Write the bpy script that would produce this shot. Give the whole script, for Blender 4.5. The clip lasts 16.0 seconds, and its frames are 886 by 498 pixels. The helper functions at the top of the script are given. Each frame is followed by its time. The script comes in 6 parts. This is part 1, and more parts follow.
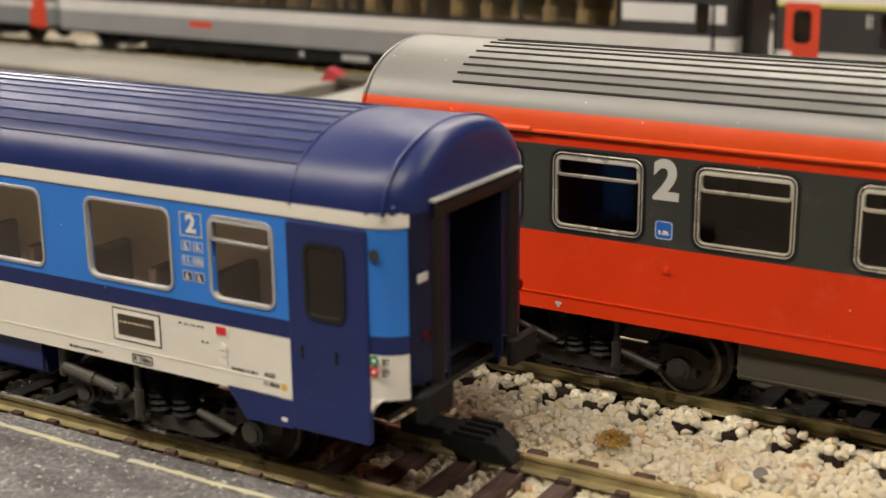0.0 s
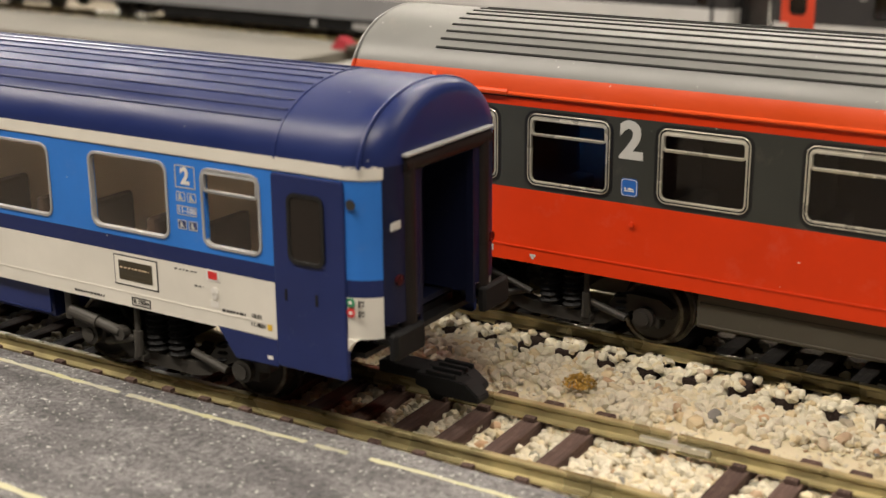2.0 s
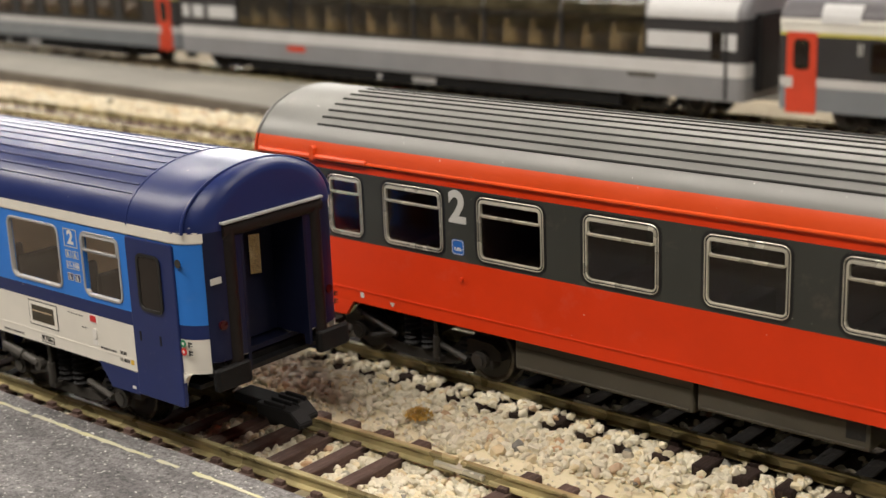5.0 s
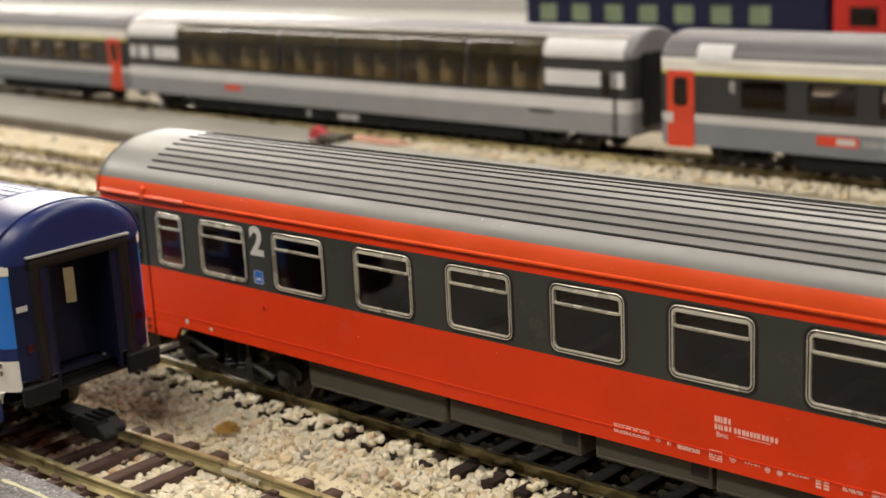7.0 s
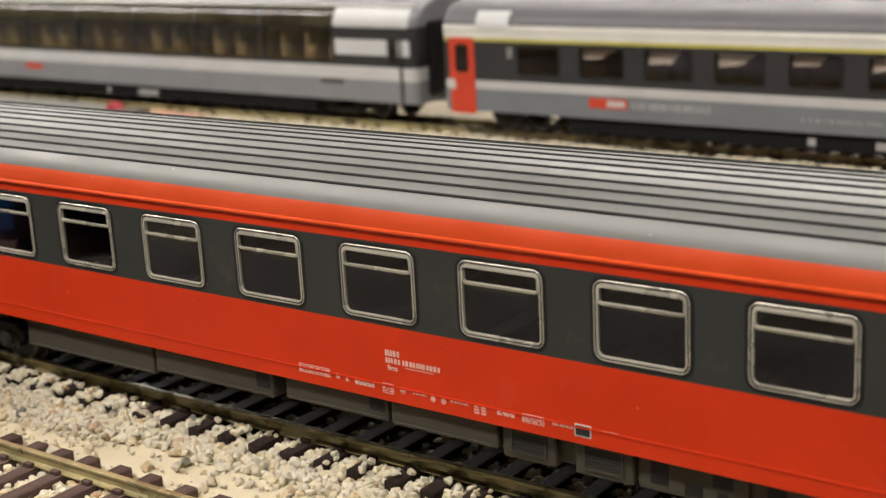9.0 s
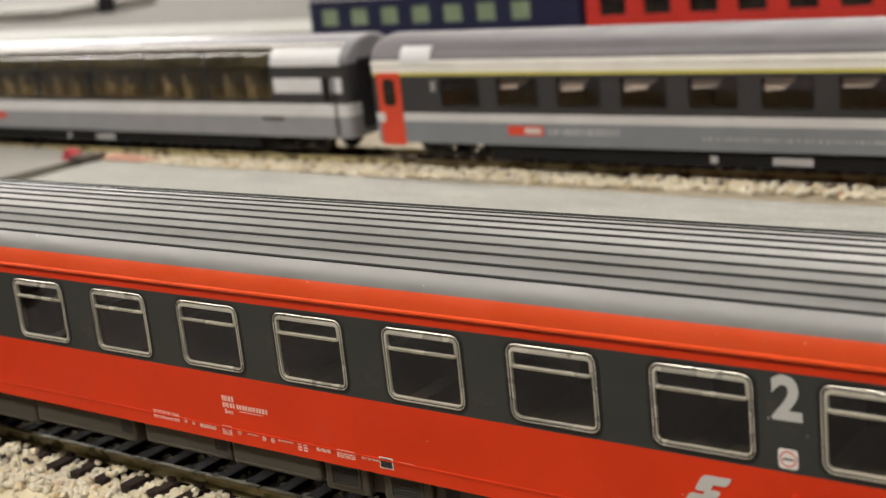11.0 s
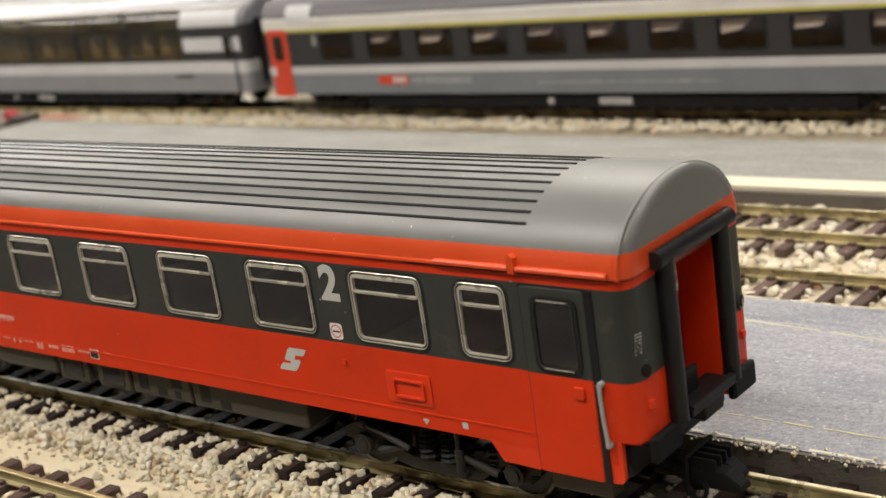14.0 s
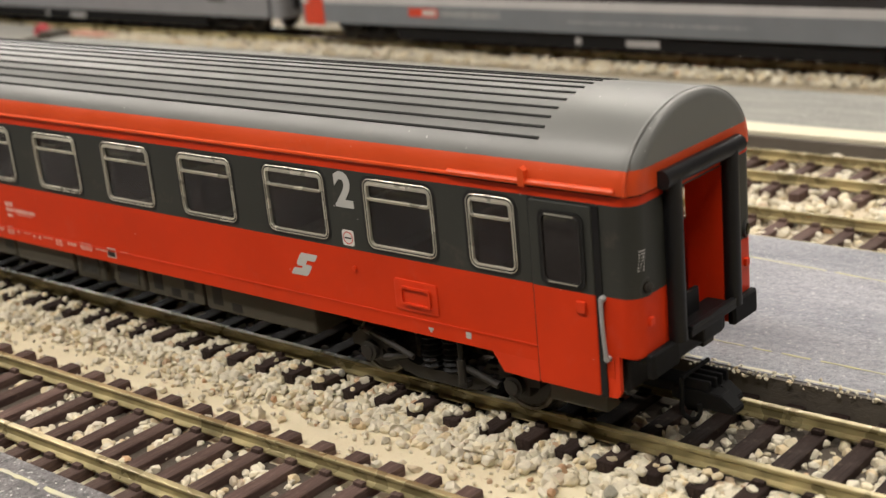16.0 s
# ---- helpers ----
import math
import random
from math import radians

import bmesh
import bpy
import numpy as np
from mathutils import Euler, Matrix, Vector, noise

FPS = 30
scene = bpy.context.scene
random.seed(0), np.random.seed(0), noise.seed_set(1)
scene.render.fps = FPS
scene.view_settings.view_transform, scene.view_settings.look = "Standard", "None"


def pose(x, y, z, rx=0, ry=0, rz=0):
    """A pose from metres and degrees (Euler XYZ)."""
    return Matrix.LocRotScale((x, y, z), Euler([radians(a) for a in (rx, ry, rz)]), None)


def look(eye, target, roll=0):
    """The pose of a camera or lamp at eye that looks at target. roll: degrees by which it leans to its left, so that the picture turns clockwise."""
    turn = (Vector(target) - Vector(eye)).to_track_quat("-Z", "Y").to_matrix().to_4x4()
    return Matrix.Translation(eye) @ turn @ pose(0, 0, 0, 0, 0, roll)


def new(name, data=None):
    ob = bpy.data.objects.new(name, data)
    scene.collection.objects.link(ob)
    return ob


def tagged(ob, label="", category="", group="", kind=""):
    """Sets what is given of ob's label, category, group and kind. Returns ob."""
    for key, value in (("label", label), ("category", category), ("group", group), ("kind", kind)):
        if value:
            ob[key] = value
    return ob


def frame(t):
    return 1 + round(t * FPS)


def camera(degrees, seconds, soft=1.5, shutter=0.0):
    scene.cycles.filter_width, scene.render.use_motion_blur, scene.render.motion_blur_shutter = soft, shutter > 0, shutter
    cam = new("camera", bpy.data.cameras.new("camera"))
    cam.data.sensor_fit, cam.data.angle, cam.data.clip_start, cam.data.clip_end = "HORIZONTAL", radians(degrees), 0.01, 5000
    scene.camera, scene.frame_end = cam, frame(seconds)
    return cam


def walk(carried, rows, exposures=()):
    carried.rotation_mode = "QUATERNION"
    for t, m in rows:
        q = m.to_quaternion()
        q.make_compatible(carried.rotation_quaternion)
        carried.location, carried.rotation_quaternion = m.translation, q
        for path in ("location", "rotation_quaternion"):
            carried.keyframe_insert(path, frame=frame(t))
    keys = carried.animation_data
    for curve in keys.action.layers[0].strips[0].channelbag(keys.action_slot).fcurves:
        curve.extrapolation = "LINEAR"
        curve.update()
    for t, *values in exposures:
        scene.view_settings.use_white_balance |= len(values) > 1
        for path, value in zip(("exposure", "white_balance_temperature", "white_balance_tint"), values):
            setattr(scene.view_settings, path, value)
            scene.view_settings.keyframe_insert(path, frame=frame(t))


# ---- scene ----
cam = camera(35.93, 16.0)
PATH = [
    (0, (-0.02731, -0.17042, 0.07482), (-0.13022, -0.00759, 0.02101), -0.65),
    (0.5, (-0.02895, -0.17172, 0.07342), (-0.13139, -0.00827, 0.02060), -0.68),
    (1, (-0.02567, -0.17336, 0.07386), (-0.12752, -0.00992, 0.01985), -0.52),
    (1.5, (-0.02096, -0.17454, 0.07519), (-0.12352, -0.01212, 0.01951), -0.44),
    (2, (-0.01451, -0.17844, 0.07581), (-0.11974, -0.01843, 0.01815), -0.43),
    (2.5, (-0.00769, -0.18151, 0.07934), (-0.11630, -0.02450, 0.01976), -0.54),
    (3, (0.00175, -0.18555, 0.08380), (-0.10963, -0.03105, 0.02277), -0.64),
    (3.5, (0.00915, -0.18799, 0.08737), (-0.10725, -0.03649, 0.02821), -1.01),
    (4, (0.02154, -0.18288, 0.08765), (-0.09842, -0.03379, 0.02949), -1.47),
    (4.2, (0.02683, -0.17819, 0.08664), (-0.09491, -0.03013, 0.02956), -1.66),
    (6.3, (0.08245, -0.16731, 0.09375), (-0.05014, -0.02585, 0.04467), -2.53),
    (6.5, (0.08666, -0.16626, 0.09453), (-0.04585, -0.02462, 0.04575), -2.61),
    (7, (0.09677, -0.16256, 0.09339), (-0.03375, -0.01910, 0.04456), -2.85),
    (7.5, (0.10736, -0.15779, 0.09158), (-0.01951, -0.01133, 0.04205), -2.99),
    (8, (0.11527, -0.15495, 0.08903), (-0.00734, -0.00533, 0.03824), -2.86),
    (8.5, (0.11932, -0.15023, 0.08650), (0.00058, 0.00215, 0.03473), -2.89),
    (9, (0.12364, -0.14885, 0.08662), (0.00778, 0.00576, 0.03493), -3.03),
    (9.5, (0.12984, -0.14670, 0.08641), (0.01616, 0.00979, 0.03556), -3.26),
    (9.7, (0.13251, -0.14528, 0.08762), (0.01951, 0.01182, 0.03712), -3.41),
    (11.8, (0.18391, -0.14100, 0.09633), (0.06050, 0.00818, 0.04620), -8.02),
    (12, (0.18996, -0.14021, 0.09599), (0.06629, 0.00873, 0.04577), -8.19),
    (12.5, (0.20517, -0.14070, 0.09551), (0.08146, 0.00837, 0.04578), -8.09),
    (13, (0.22061, -0.13970, 0.09618), (0.09502, 0.00739, 0.04528), -8.51),
    (13.5, (0.23460, -0.13898, 0.09581), (0.10954, 0.00750, 0.04194), -8.58),
    (14, (0.24026, -0.13834, 0.09314), (0.11520, 0.00748, 0.03751), -8.48),
    (14.5, (0.23955, -0.13905, 0.09221), (0.11423, 0.00606, 0.03531), -8.06),
    (15, (0.23919, -0.14022, 0.09109), (0.11344, 0.00399, 0.03287), -7.29),
    (15.5, (0.24202, -0.14167, 0.09000), (0.11674, 0.00223, 0.03004), -6.19),
    (16, (0.24425, -0.14176, 0.08876), (0.11755, -0.00011, 0.02647), -5.54),
]
walk(cam, [(t, look(eye, target, roll)) for t, eye, target, roll in PATH], [(0, 0.10, 6600, 10), (2.5, 0.07, 6450, 10), (4.0, 0.04, 6250, 10), (6.5, 0.0, 6350, 10), (9.0, 0.04, 6080, 10), (12.0, 0.0, 6080, 10), (16.0, -0.12, 6150, 10)])
# the lens keeps the near coaches sharp and softens the far tracks
cam.data.dof.use_dof = True
cam.data.dof.focus_distance = 0.213
cam.data.dof.aperture_fstop = 33.0

# ---- world and lamps: a closed exhibition room with tube lamps on the ceiling ----
world = bpy.data.worlds.new("room_air")
world.use_nodes = True
world.node_tree.nodes["Background"].inputs[0].default_value = (1.0, 0.92, 0.80, 1)
world.node_tree.nodes["Background"].inputs[1].default_value = 0.05
scene.world = world
scene.view_settings.exposure = 0.0

TUBES = [(-2.5, 1.1, 23), (-0.75, 1.45, 24), (0.2, 0.75, 12), (-0.8, 3.1, 32), (-2.3, -0.6, 29), (-0.95, -0.7, 26), (0.4, -0.8, 22), (-3.9, 3.2, 16), (-2.4, 3.4, 14), (-4.25, 1.9, 28), (-4.25, 0.3, 28), (1.35, 0.4, 13)]
CEILING = 1.55
for tx, ty, watts in TUBES:
    lamp = bpy.data.lights.new("tube_lamp", "AREA")
    lamp.shape, lamp.size, lamp.size_y, lamp.energy = "RECTANGLE", 1.25, 0.09, watts
    lamp.color = (1.0, 0.895, 0.765)
    new("tube_lamp", lamp).matrix_world = pose(tx, ty, CEILING - 0.08)
# a bright window low in the far wall, which glints on the roofs
lamp = bpy.data.lights.new("window_light", "AREA")
lamp.shape, lamp.size, lamp.size_y, lamp.energy = "RECTANGLE", 2.4, 0.9, 110.0
lamp.color = (1.0, 0.96, 0.88)
new("window_light", lamp).matrix_world = look((-4.92, 3.5, 0.80), (0, 3.5, 0.80))


# ---- materials ----
def nodes_of(name):
    m = bpy.data.materials.new(name)
    m.use_nodes = True
    t = m.node_tree
    return m, t, t.nodes["Principled BSDF"]


def link(t, a, b):
    t.links.new(a, b)


def noise_node(t, scale, detail=4.0, rough=0.6, co=None):
    n = t.nodes.new("ShaderNodeTexNoise")
    n.inputs["Scale"].default_value, n.inputs["Detail"].default_value, n.inputs["Roughness"].default_value = scale, detail, rough
    if co is None:
        co = t.nodes.new("ShaderNodeTexCoord").outputs["Object"]
    link(t, co, n.inputs["Vector"])
    return n.outputs["Fac"]


def ramp(t, fac, stops, constant=False):
    r = t.nodes.new("ShaderNodeValToRGB")
    r.color_ramp.interpolation = "CONSTANT" if constant else "LINEAR"
    e = r.color_ramp.elements
    while len(e) > 1:
        e.remove(e[0])
    e[0].position, e[0].color = stops[0][0], (*stops[0][1], 1)
    for p, c in stops[1:]:
        x = e.new(p)
        x.color = (*c, 1)
    link(t, fac, r.inputs[0])
    return r.outputs[0]


def mix(t, fac, a, b, mode="MIX"):
    n = t.nodes.new("ShaderNodeMix")
    n.data_type, n.blend_type = "RGBA", mode
    for k, v in ((0, fac), (6, a), (7, b)):
        if hasattr(v, "node"):
            link(t, v, n.inputs[k])
        elif k == 0:
            n.inputs[0].default_value = v
        else:
            n.inputs[k].default_value = (*v, 1)
    return n.outputs[2]


def bump(t, b, fac, strength, dist):
    n = t.nodes.new("ShaderNodeBump")
    n.inputs["Strength"].default_value, n.inputs["Distance"].default_value = strength, dist
    link(t, fac, n.inputs["Height"])
    link(t, n.outputs[0], b.inputs["Normal"])


def grey(v):
    return (v, v, v)


def paint(name, color, rough=0.42, metal=0.0, vary=0.12, dust=0.10, grain=0.00002, gloss=0.38):
    """Model paint: fine grain, soft tone changes and a thin film of dust."""
    m, t, b = nodes_of(name)
    soft, fine = noise_node(t, 90, 3), noise_node(t, 2600, 2)
    dark = tuple(c * (1 - vary) for c in color)
    light = tuple(min(1, c * (1 + vary)) for c in color)
    col = ramp(t, soft, [(0.3, dark), (0.7, light)])
    specks = ramp(t, noise_node(t, 700, 5, 0.75), [(0.62, grey(0)), (0.8, grey(dust))])
    col = mix(t, specks, col, (0.5, 0.45, 0.38))
    link(t, col, b.inputs["Base Color"])
    b.inputs["Metallic"].default_value = metal
    b.inputs["Specular IOR Level"].default_value = gloss
    link(t, ramp(t, soft, [(0.3, grey(rough - 0.06)), (0.7, grey(rough + 0.08))]), b.inputs["Roughness"])
    if grain:
        bump(t, b, fine, 0.25, grain)
    return m


def banded(name, bands, rough=0.4, gloss=0.32, stains=0.06):
    """Livery in level bands, from (height in mm, colour) pairs upwards, with a worn film."""
    m, t, b = nodes_of(name)
    co = t.nodes.new("ShaderNodeTexCoord").outputs["Object"]
    sep = t.nodes.new("ShaderNodeSeparateXYZ")
    link(t, co, sep.inputs[0])
    sc = t.nodes.new("ShaderNodeMath")
    sc.operation = "MULTIPLY"
    sc.inputs[1].default_value = 1000.0 / 60.0
    link(t, sep.outputs[2], sc.inputs[0])
    col = ramp(t, sc.outputs[0], [(max(0.0, h / 60.0), c) for h, c in bands], True)
    soft = noise_node(t, 70, 4)
    col = mix(t, 1.0, col, ramp(t, soft, [(0.3, grey(0.86)), (0.7, grey(1.0))]), "MULTIPLY")
    stain = ramp(t, noise_node(t, 160, 5, 0.7), [(0.60, grey(0)), (0.78, grey(stains))])
    col = mix(t, stain, col, (0.62, 0.42, 0.34))
    col = mix(t, ramp(t, noise_node(t, 1300, 1, 0.3), [(0.81, grey(0)), (0.83, grey(0.5))]), col, (0.62, 0.60, 0.56))
    link(t, col, b.inputs["Base Color"])
    link(t, ramp(t, soft, [(0.3, grey(rough - 0.05)), (0.7, grey(rough + 0.1))]), b.inputs["Roughness"])
    b.inputs["Specular IOR Level"].default_value = gloss
    bump(t, b, noise_node(t, 2600, 2), 0.2, 0.00002)
    return m


def rough_ground(name, a, c, d, big=60, small=900, rough=0.9, height=0.0006, tops=None):
    m, t, b = nodes_of(name)
    n1, n2 = noise_node(t, big, 5, 0.65), noise_node(t, small, 4, 0.7)
    col = mix(t, n2, ramp(t, n1, [(0.3, a), (0.7, c)]), d)
    if tops:
        col = mix(t, ramp(t, noise_node(t, small * 1.4, 2), [(0.66, grey(0)), (0.74, grey(0.8))]), col, tops)
    link(t, col, b.inputs["Base Color"])
    b.inputs["Roughness"].default_value = rough
    bump(t, b, n2, 0.9, height)
    return m


def grit(name, dark, light, rough=0.7, height=0.0007, low=0.34, high=1.22, flecks=1.0, stretch=0.35, turn=0.5):
    """Sanded platform top: drawn-out streaks, fine grain and pale grains."""
    m, t, b = nodes_of(name)
    co = t.nodes.new("ShaderNodeTexCoord").outputs["Object"]
    mp = t.nodes.new("ShaderNodeMapping")
    mp.inputs["Scale"].default_value = (stretch, 1.0, 1.0)
    mp.inputs["Rotation"].default_value = (0, 0, turn)
    link(t, co, mp.inputs["Vector"])
    streak, fine = noise_node(t, 170, 6, 0.7, mp.outputs[0]), noise_node(t, 1500, 5, 0.75)
    col = ramp(t, streak, [(0.32, dark), (0.68, light)])
    col = mix(t, 1.0, col, ramp(t, fine, [(0.36, grey(low)), (0.60, grey(high))]), "MULTIPLY")
    col = mix(t, ramp(t, noise_node(t, 1100, 2, 0.5), [(0.66, grey(0)), (0.69, grey(0.95 * flecks))]), col, (0.66, 0.65, 0.62))
    col = mix(t, ramp(t, noise_node(t, 1250, 1, 0.3), [(0.735, grey(0)), (0.75, grey(flecks))]), col, (0.78, 0.77, 0.74))
    link(t, col, b.inputs["Base Color"])
    link(t, ramp(t, streak, [(0.3, grey(rough - 0.15)), (0.7, grey(rough + 0.1))]), b.inputs["Roughness"])
    bump(t, b, fine, 1.0, height)
    return m


def stone_material(name):
    m, t, b = nodes_of(name)
    info, geo = t.nodes.new("ShaderNodeObjectInfo"), t.nodes.new("ShaderNodeNewGeometry")
    add = t.nodes.new("ShaderNodeMath")
    add.operation = "ADD"
    link(t, info.outputs["Random"], add.inputs[0])
    link(t, geo.outputs["Random Per Island"], add.inputs[1])
    fr = t.nodes.new("ShaderNodeMath")
    fr.operation = "FRACT"
    link(t, add.outputs[0], fr.inputs[0])
    col = ramp(t, fr.outputs[0], [(0.0, (0.64, 0.57, 0.41)), (0.22, (0.70, 0.65, 0.52)), (0.42, (0.62, 0.57, 0.44)), (0.60, (0.73, 0.68, 0.54)), (0.80, (0.70, 0.61, 0.41)),
                                  (0.90, (0.64, 0.51, 0.31)), (0.945, (0.50, 0.46, 0.36)), (0.97, (0.50, 0.30, 0.16)), (0.99, (0.34, 0.33, 0.26)), (1.0, (0.17, 0.16, 0.15))])
    col = mix(t, 1.0, col, ramp(t, noise_node(t, 900, 4), [(0.3, grey(0.75)), (0.7, grey(1.0))]), "MULTIPLY")
    link(t, col, b.inputs["Base Color"])
    b.inputs["Roughness"].default_value = 0.62
    b.inputs["Subsurface Weight"].default_value = 0.0
    bump(t, b, noise_node(t, 2200, 3), 0.5, 0.0001)
    return m


def sleeper_material(name, tone=1.0):
    """Moulded plastic with a wood grain drawn out along the sleeper, dusty on top."""
    m, t, b = nodes_of(name)
    co = t.nodes.new("ShaderNodeTexCoord").outputs["Object"]
    mp = t.nodes.new("ShaderNodeMapping")
    mp.inputs["Scale"].default_value = (1.0, 0.10, 1.0)
    link(t, co, mp.inputs["Vector"])
    info = t.nodes.new("ShaderNodeObjectInfo")
    grain = noise_node(t, 1900, 4, 0.7, mp.outputs[0])
    col = ramp(t, grain, [(0.3, (0.030, 0.020, 0.018)), (0.55, (0.052, 0.034, 0.029)), (0.75, (0.085, 0.060, 0.050))])
    col = mix(t, 1.0, col, ramp(t, info.outputs["Random"], [(0.0, grey(0.75 * tone)), (1.0, grey(1.25 * tone))]), "MULTIPLY")
    dust = ramp(t, noise_node(t, 500, 5, 0.75), [(0.58, grey(0)), (0.78, grey(0.25))])
    link(t, mix(t, dust, col, (0.30, 0.23, 0.17)), b.inputs["Base Color"])
    b.inputs["Roughness"].default_value = 0.75
    b.inputs["Specular IOR Level"].default_value = 0.12
    bump(t, b, grain, 0.8, 0.00025)
    return m


def glass_material(name, tint=(0.48, 0.42, 0.38), ior=1.42):
    m, t, b = nodes_of(name)
    b.inputs["Base Color"].default_value = (*tint, 1)
    b.inputs["Roughness"].default_value = 0.03
    b.inputs["IOR"].default_value = ior
    b.inputs["Transmission Weight"].default_value = 1.0
    return m


def metal_material(name, color, rough=0.3, dirt=(0.05, 0.035, 0.02), amount=0.5, scale=260):
    m, t, b = nodes_of(name)
    n = noise_node(t, scale, 5, 0.7)
    worn = ramp(t, n, [(0.5 - 0.25 * amount, grey(0)), (0.75 - 0.2 * amount, grey(1))])
    link(t, mix(t, worn, color, dirt), b.inputs["Base Color"])
    link(t, ramp(t, n, [(0.35, grey(rough)), (0.7, grey(min(1, rough + 0.3)))]), b.inputs["Roughness"])
    b.inputs["Metallic"].default_value = 0.9
    bump(t, b, noise_node(t, 1800, 3), 0.2, 0.00005)
    return m


RED, DARK_GREY, ORANGE, ROOF_GREY = (0.65, 0.040, 0.005), (0.042, 0.044, 0.039), (0.67, 0.069, 0.008), (0.160, 0.162, 0.154)
NAVY, SKY, CREAM = (0.013, 0.024, 0.112), (0.030, 0.195, 0.67), (0.76, 0.73, 0.66)
M = {}
M["red_side"] = banded("red_and_grey_livery", [(0, RED), (23.6, DARK_GREY), (36.4, RED)], 0.42, 0.24)
M["red_roof"] = banded("grey_roof_over_orange", [(0, ORANGE), (41.2, ROOF_GREY)], 0.40, 0.62)
M["blue_side"] = banded("blue_and_cream_livery", [(0, CREAM), (20.6, NAVY), (22.8, SKY), (36.0, CREAM)], 0.36)
M["blue_roof"] = banded("navy_roof_over_cream", [(0, NAVY), (1, NAVY)], 0.34, 0.36, 0.0)
M["navy"] = paint("navy_paint", NAVY, 0.36)
M["orange"] = paint("orange_red_paint", ORANGE, 0.42)
M["red"] = paint("red_paint", RED, 0.42)
M["dark_grey"] = paint("dark_grey_paint", DARK_GREY, 0.45)
M["cream"] = paint("cream_paint", CREAM, 0.4, vary=0.05)
# near black: the shadow along each rib is put into its colour
M["rib"] = paint("rib_shadow_black", (0.016, 0.016, 0.015), 0.65, gloss=0.2)
M["blue_rib"] = paint("navy_rib", (0.012, 0.02, 0.08), 0.4)
M["black"] = paint("black_plastic", (0.010, 0.010, 0.011), 0.5, vary=0.2, dust=0.08, gloss=0.28)
M["rubber"] = paint("black_rubber", (0.010, 0.010, 0.011), 0.40, vary=0.2, dust=0.04, gloss=0.32)
M["frame_grey"] = paint("dark_grey_frame_plastic", (0.034, 0.033, 0.031), 0.5, dust=0.12)
M["underfloor"] = paint("grey_underfloor_plastic", (0.050, 0.045, 0.034), 0.55, dust=0.1)
M["silver"] = paint("silver_window_frame", (0.56, 0.535, 0.45), 0.28, metal=0.45, vary=0.2, dust=0.1, gloss=0.55)
M["alu"] = paint("aluminium_frame_paint", (0.34, 0.34, 0.34), 0.35)
M["gasket"] = paint("black_gasket", (0.012, 0.012, 0.012), 0.4)
M["white"] = paint("white_print", (0.72, 0.70, 0.66), 0.5, vary=0.03)
M["print_grey"] = paint("light_grey_print", (0.50, 0.50, 0.48), 0.5, vary=0.03)
M["black_print"] = paint("black_print", (0.02, 0.02, 0.02), 0.5)
M["pict_blue"] = paint("blue_print", (0.02, 0.12, 0.45), 0.45)
M["pict_green"] = paint("green_print", (0.02, 0.22, 0.10), 0.45)
M["pict_red"] = paint("red_print", (0.55, 0.03, 0.03), 0.45)
M["pict_yellow"] = paint("yellow_print", (0.70, 0.45, 0.05), 0.45)
M["lens_red"] = paint("dark_red_lens", (0.035, 0.003, 0.005), 0.25)
M["worn_print"] = paint("worn_pale_print", (0.74, 0.46, 0.40), 0.5, vary=0.1)
M["glossy_pane"] = metal_material("glossy_end_pane", (0.36, 0.29, 0.16), 0.06, (0.5, 0.42, 0.28), 0.2, 200)
M["bogie_grey"] = paint("brown_grey_bogie_plastic", (0.050, 0.046, 0.040), 0.55, dust=0.15)
M["bogie_dark"] = paint("dark_brown_bogie_plastic", (0.020, 0.018, 0.016), 0.5, vary=0.2, dust=0.12, gloss=0.3)
M["matte_black"] = paint("matte_black_plastic", (0.0075, 0.0075, 0.008), 0.62, vary=0.2, dust=0.05, gloss=0.18)
M["glass"] = glass_material("window_glass")
M["brown_glass"] = glass_material("brown_window_glass", (0.92, 0.86, 0.78), 1.5)
M["lining"] = paint("beige_lining", (0.80, 0.62, 0.42), 0.6)
M["gangway_brown"] = paint("brown_black_rubber", (0.010, 0.0075, 0.007), 0.5, vary=0.2, dust=0.05, gloss=0.25)
# NAVY darkened: the shade on the end wall is put into the colour
M["shaded_end_navy"] = paint("navy_with_end_shade", (0.004, 0.007, 0.034), 0.42, gloss=0.3)
# near black: the shade inside the end doorway is put into this navy
M["recess_navy"] = paint("navy_with_recess_shade", (0.005, 0.007, 0.024), 0.5, gloss=0.25)
M["interior"] = paint("brown_interior_plastic", (0.10, 0.068, 0.054), 0.6)
M["interior_warm"] = paint("beige_interior_plastic", (0.50, 0.36, 0.24), 0.6)
M["rail"] = paint("weathered_nickel_silver_rail", (0.35, 0.30, 0.155), 0.28, metal=0.38, vary=0.55, dust=0.3, gloss=0.7)
M["sleeper"] = sleeper_material("brown_sleeper_plastic", 1.9)
M["dark_sleeper"] = sleeper_material("dark_sleeper_plastic", 0.6)
# brown dark enough to hold the shadow between sleepers and under the coach
M["shaded_track_bed"] = rough_ground("track_bed_shade_brown", (0.045, 0.036, 0.028), (0.11, 0.09, 0.07), (0.07, 0.056, 0.043), 60, 700, 0.95, 0.0008)
M["wheel"] = metal_material("dark_wheel_metal", (0.15, 0.14, 0.12), 0.35, (0.03, 0.027, 0.022), 0.7)
M["rim"] = metal_material("dull_wheel_rim", (0.30, 0.28, 0.24), 0.4, (0.08, 0.07, 0.055), 0.7)
M["stone"] = stone_material("ballast_stone")
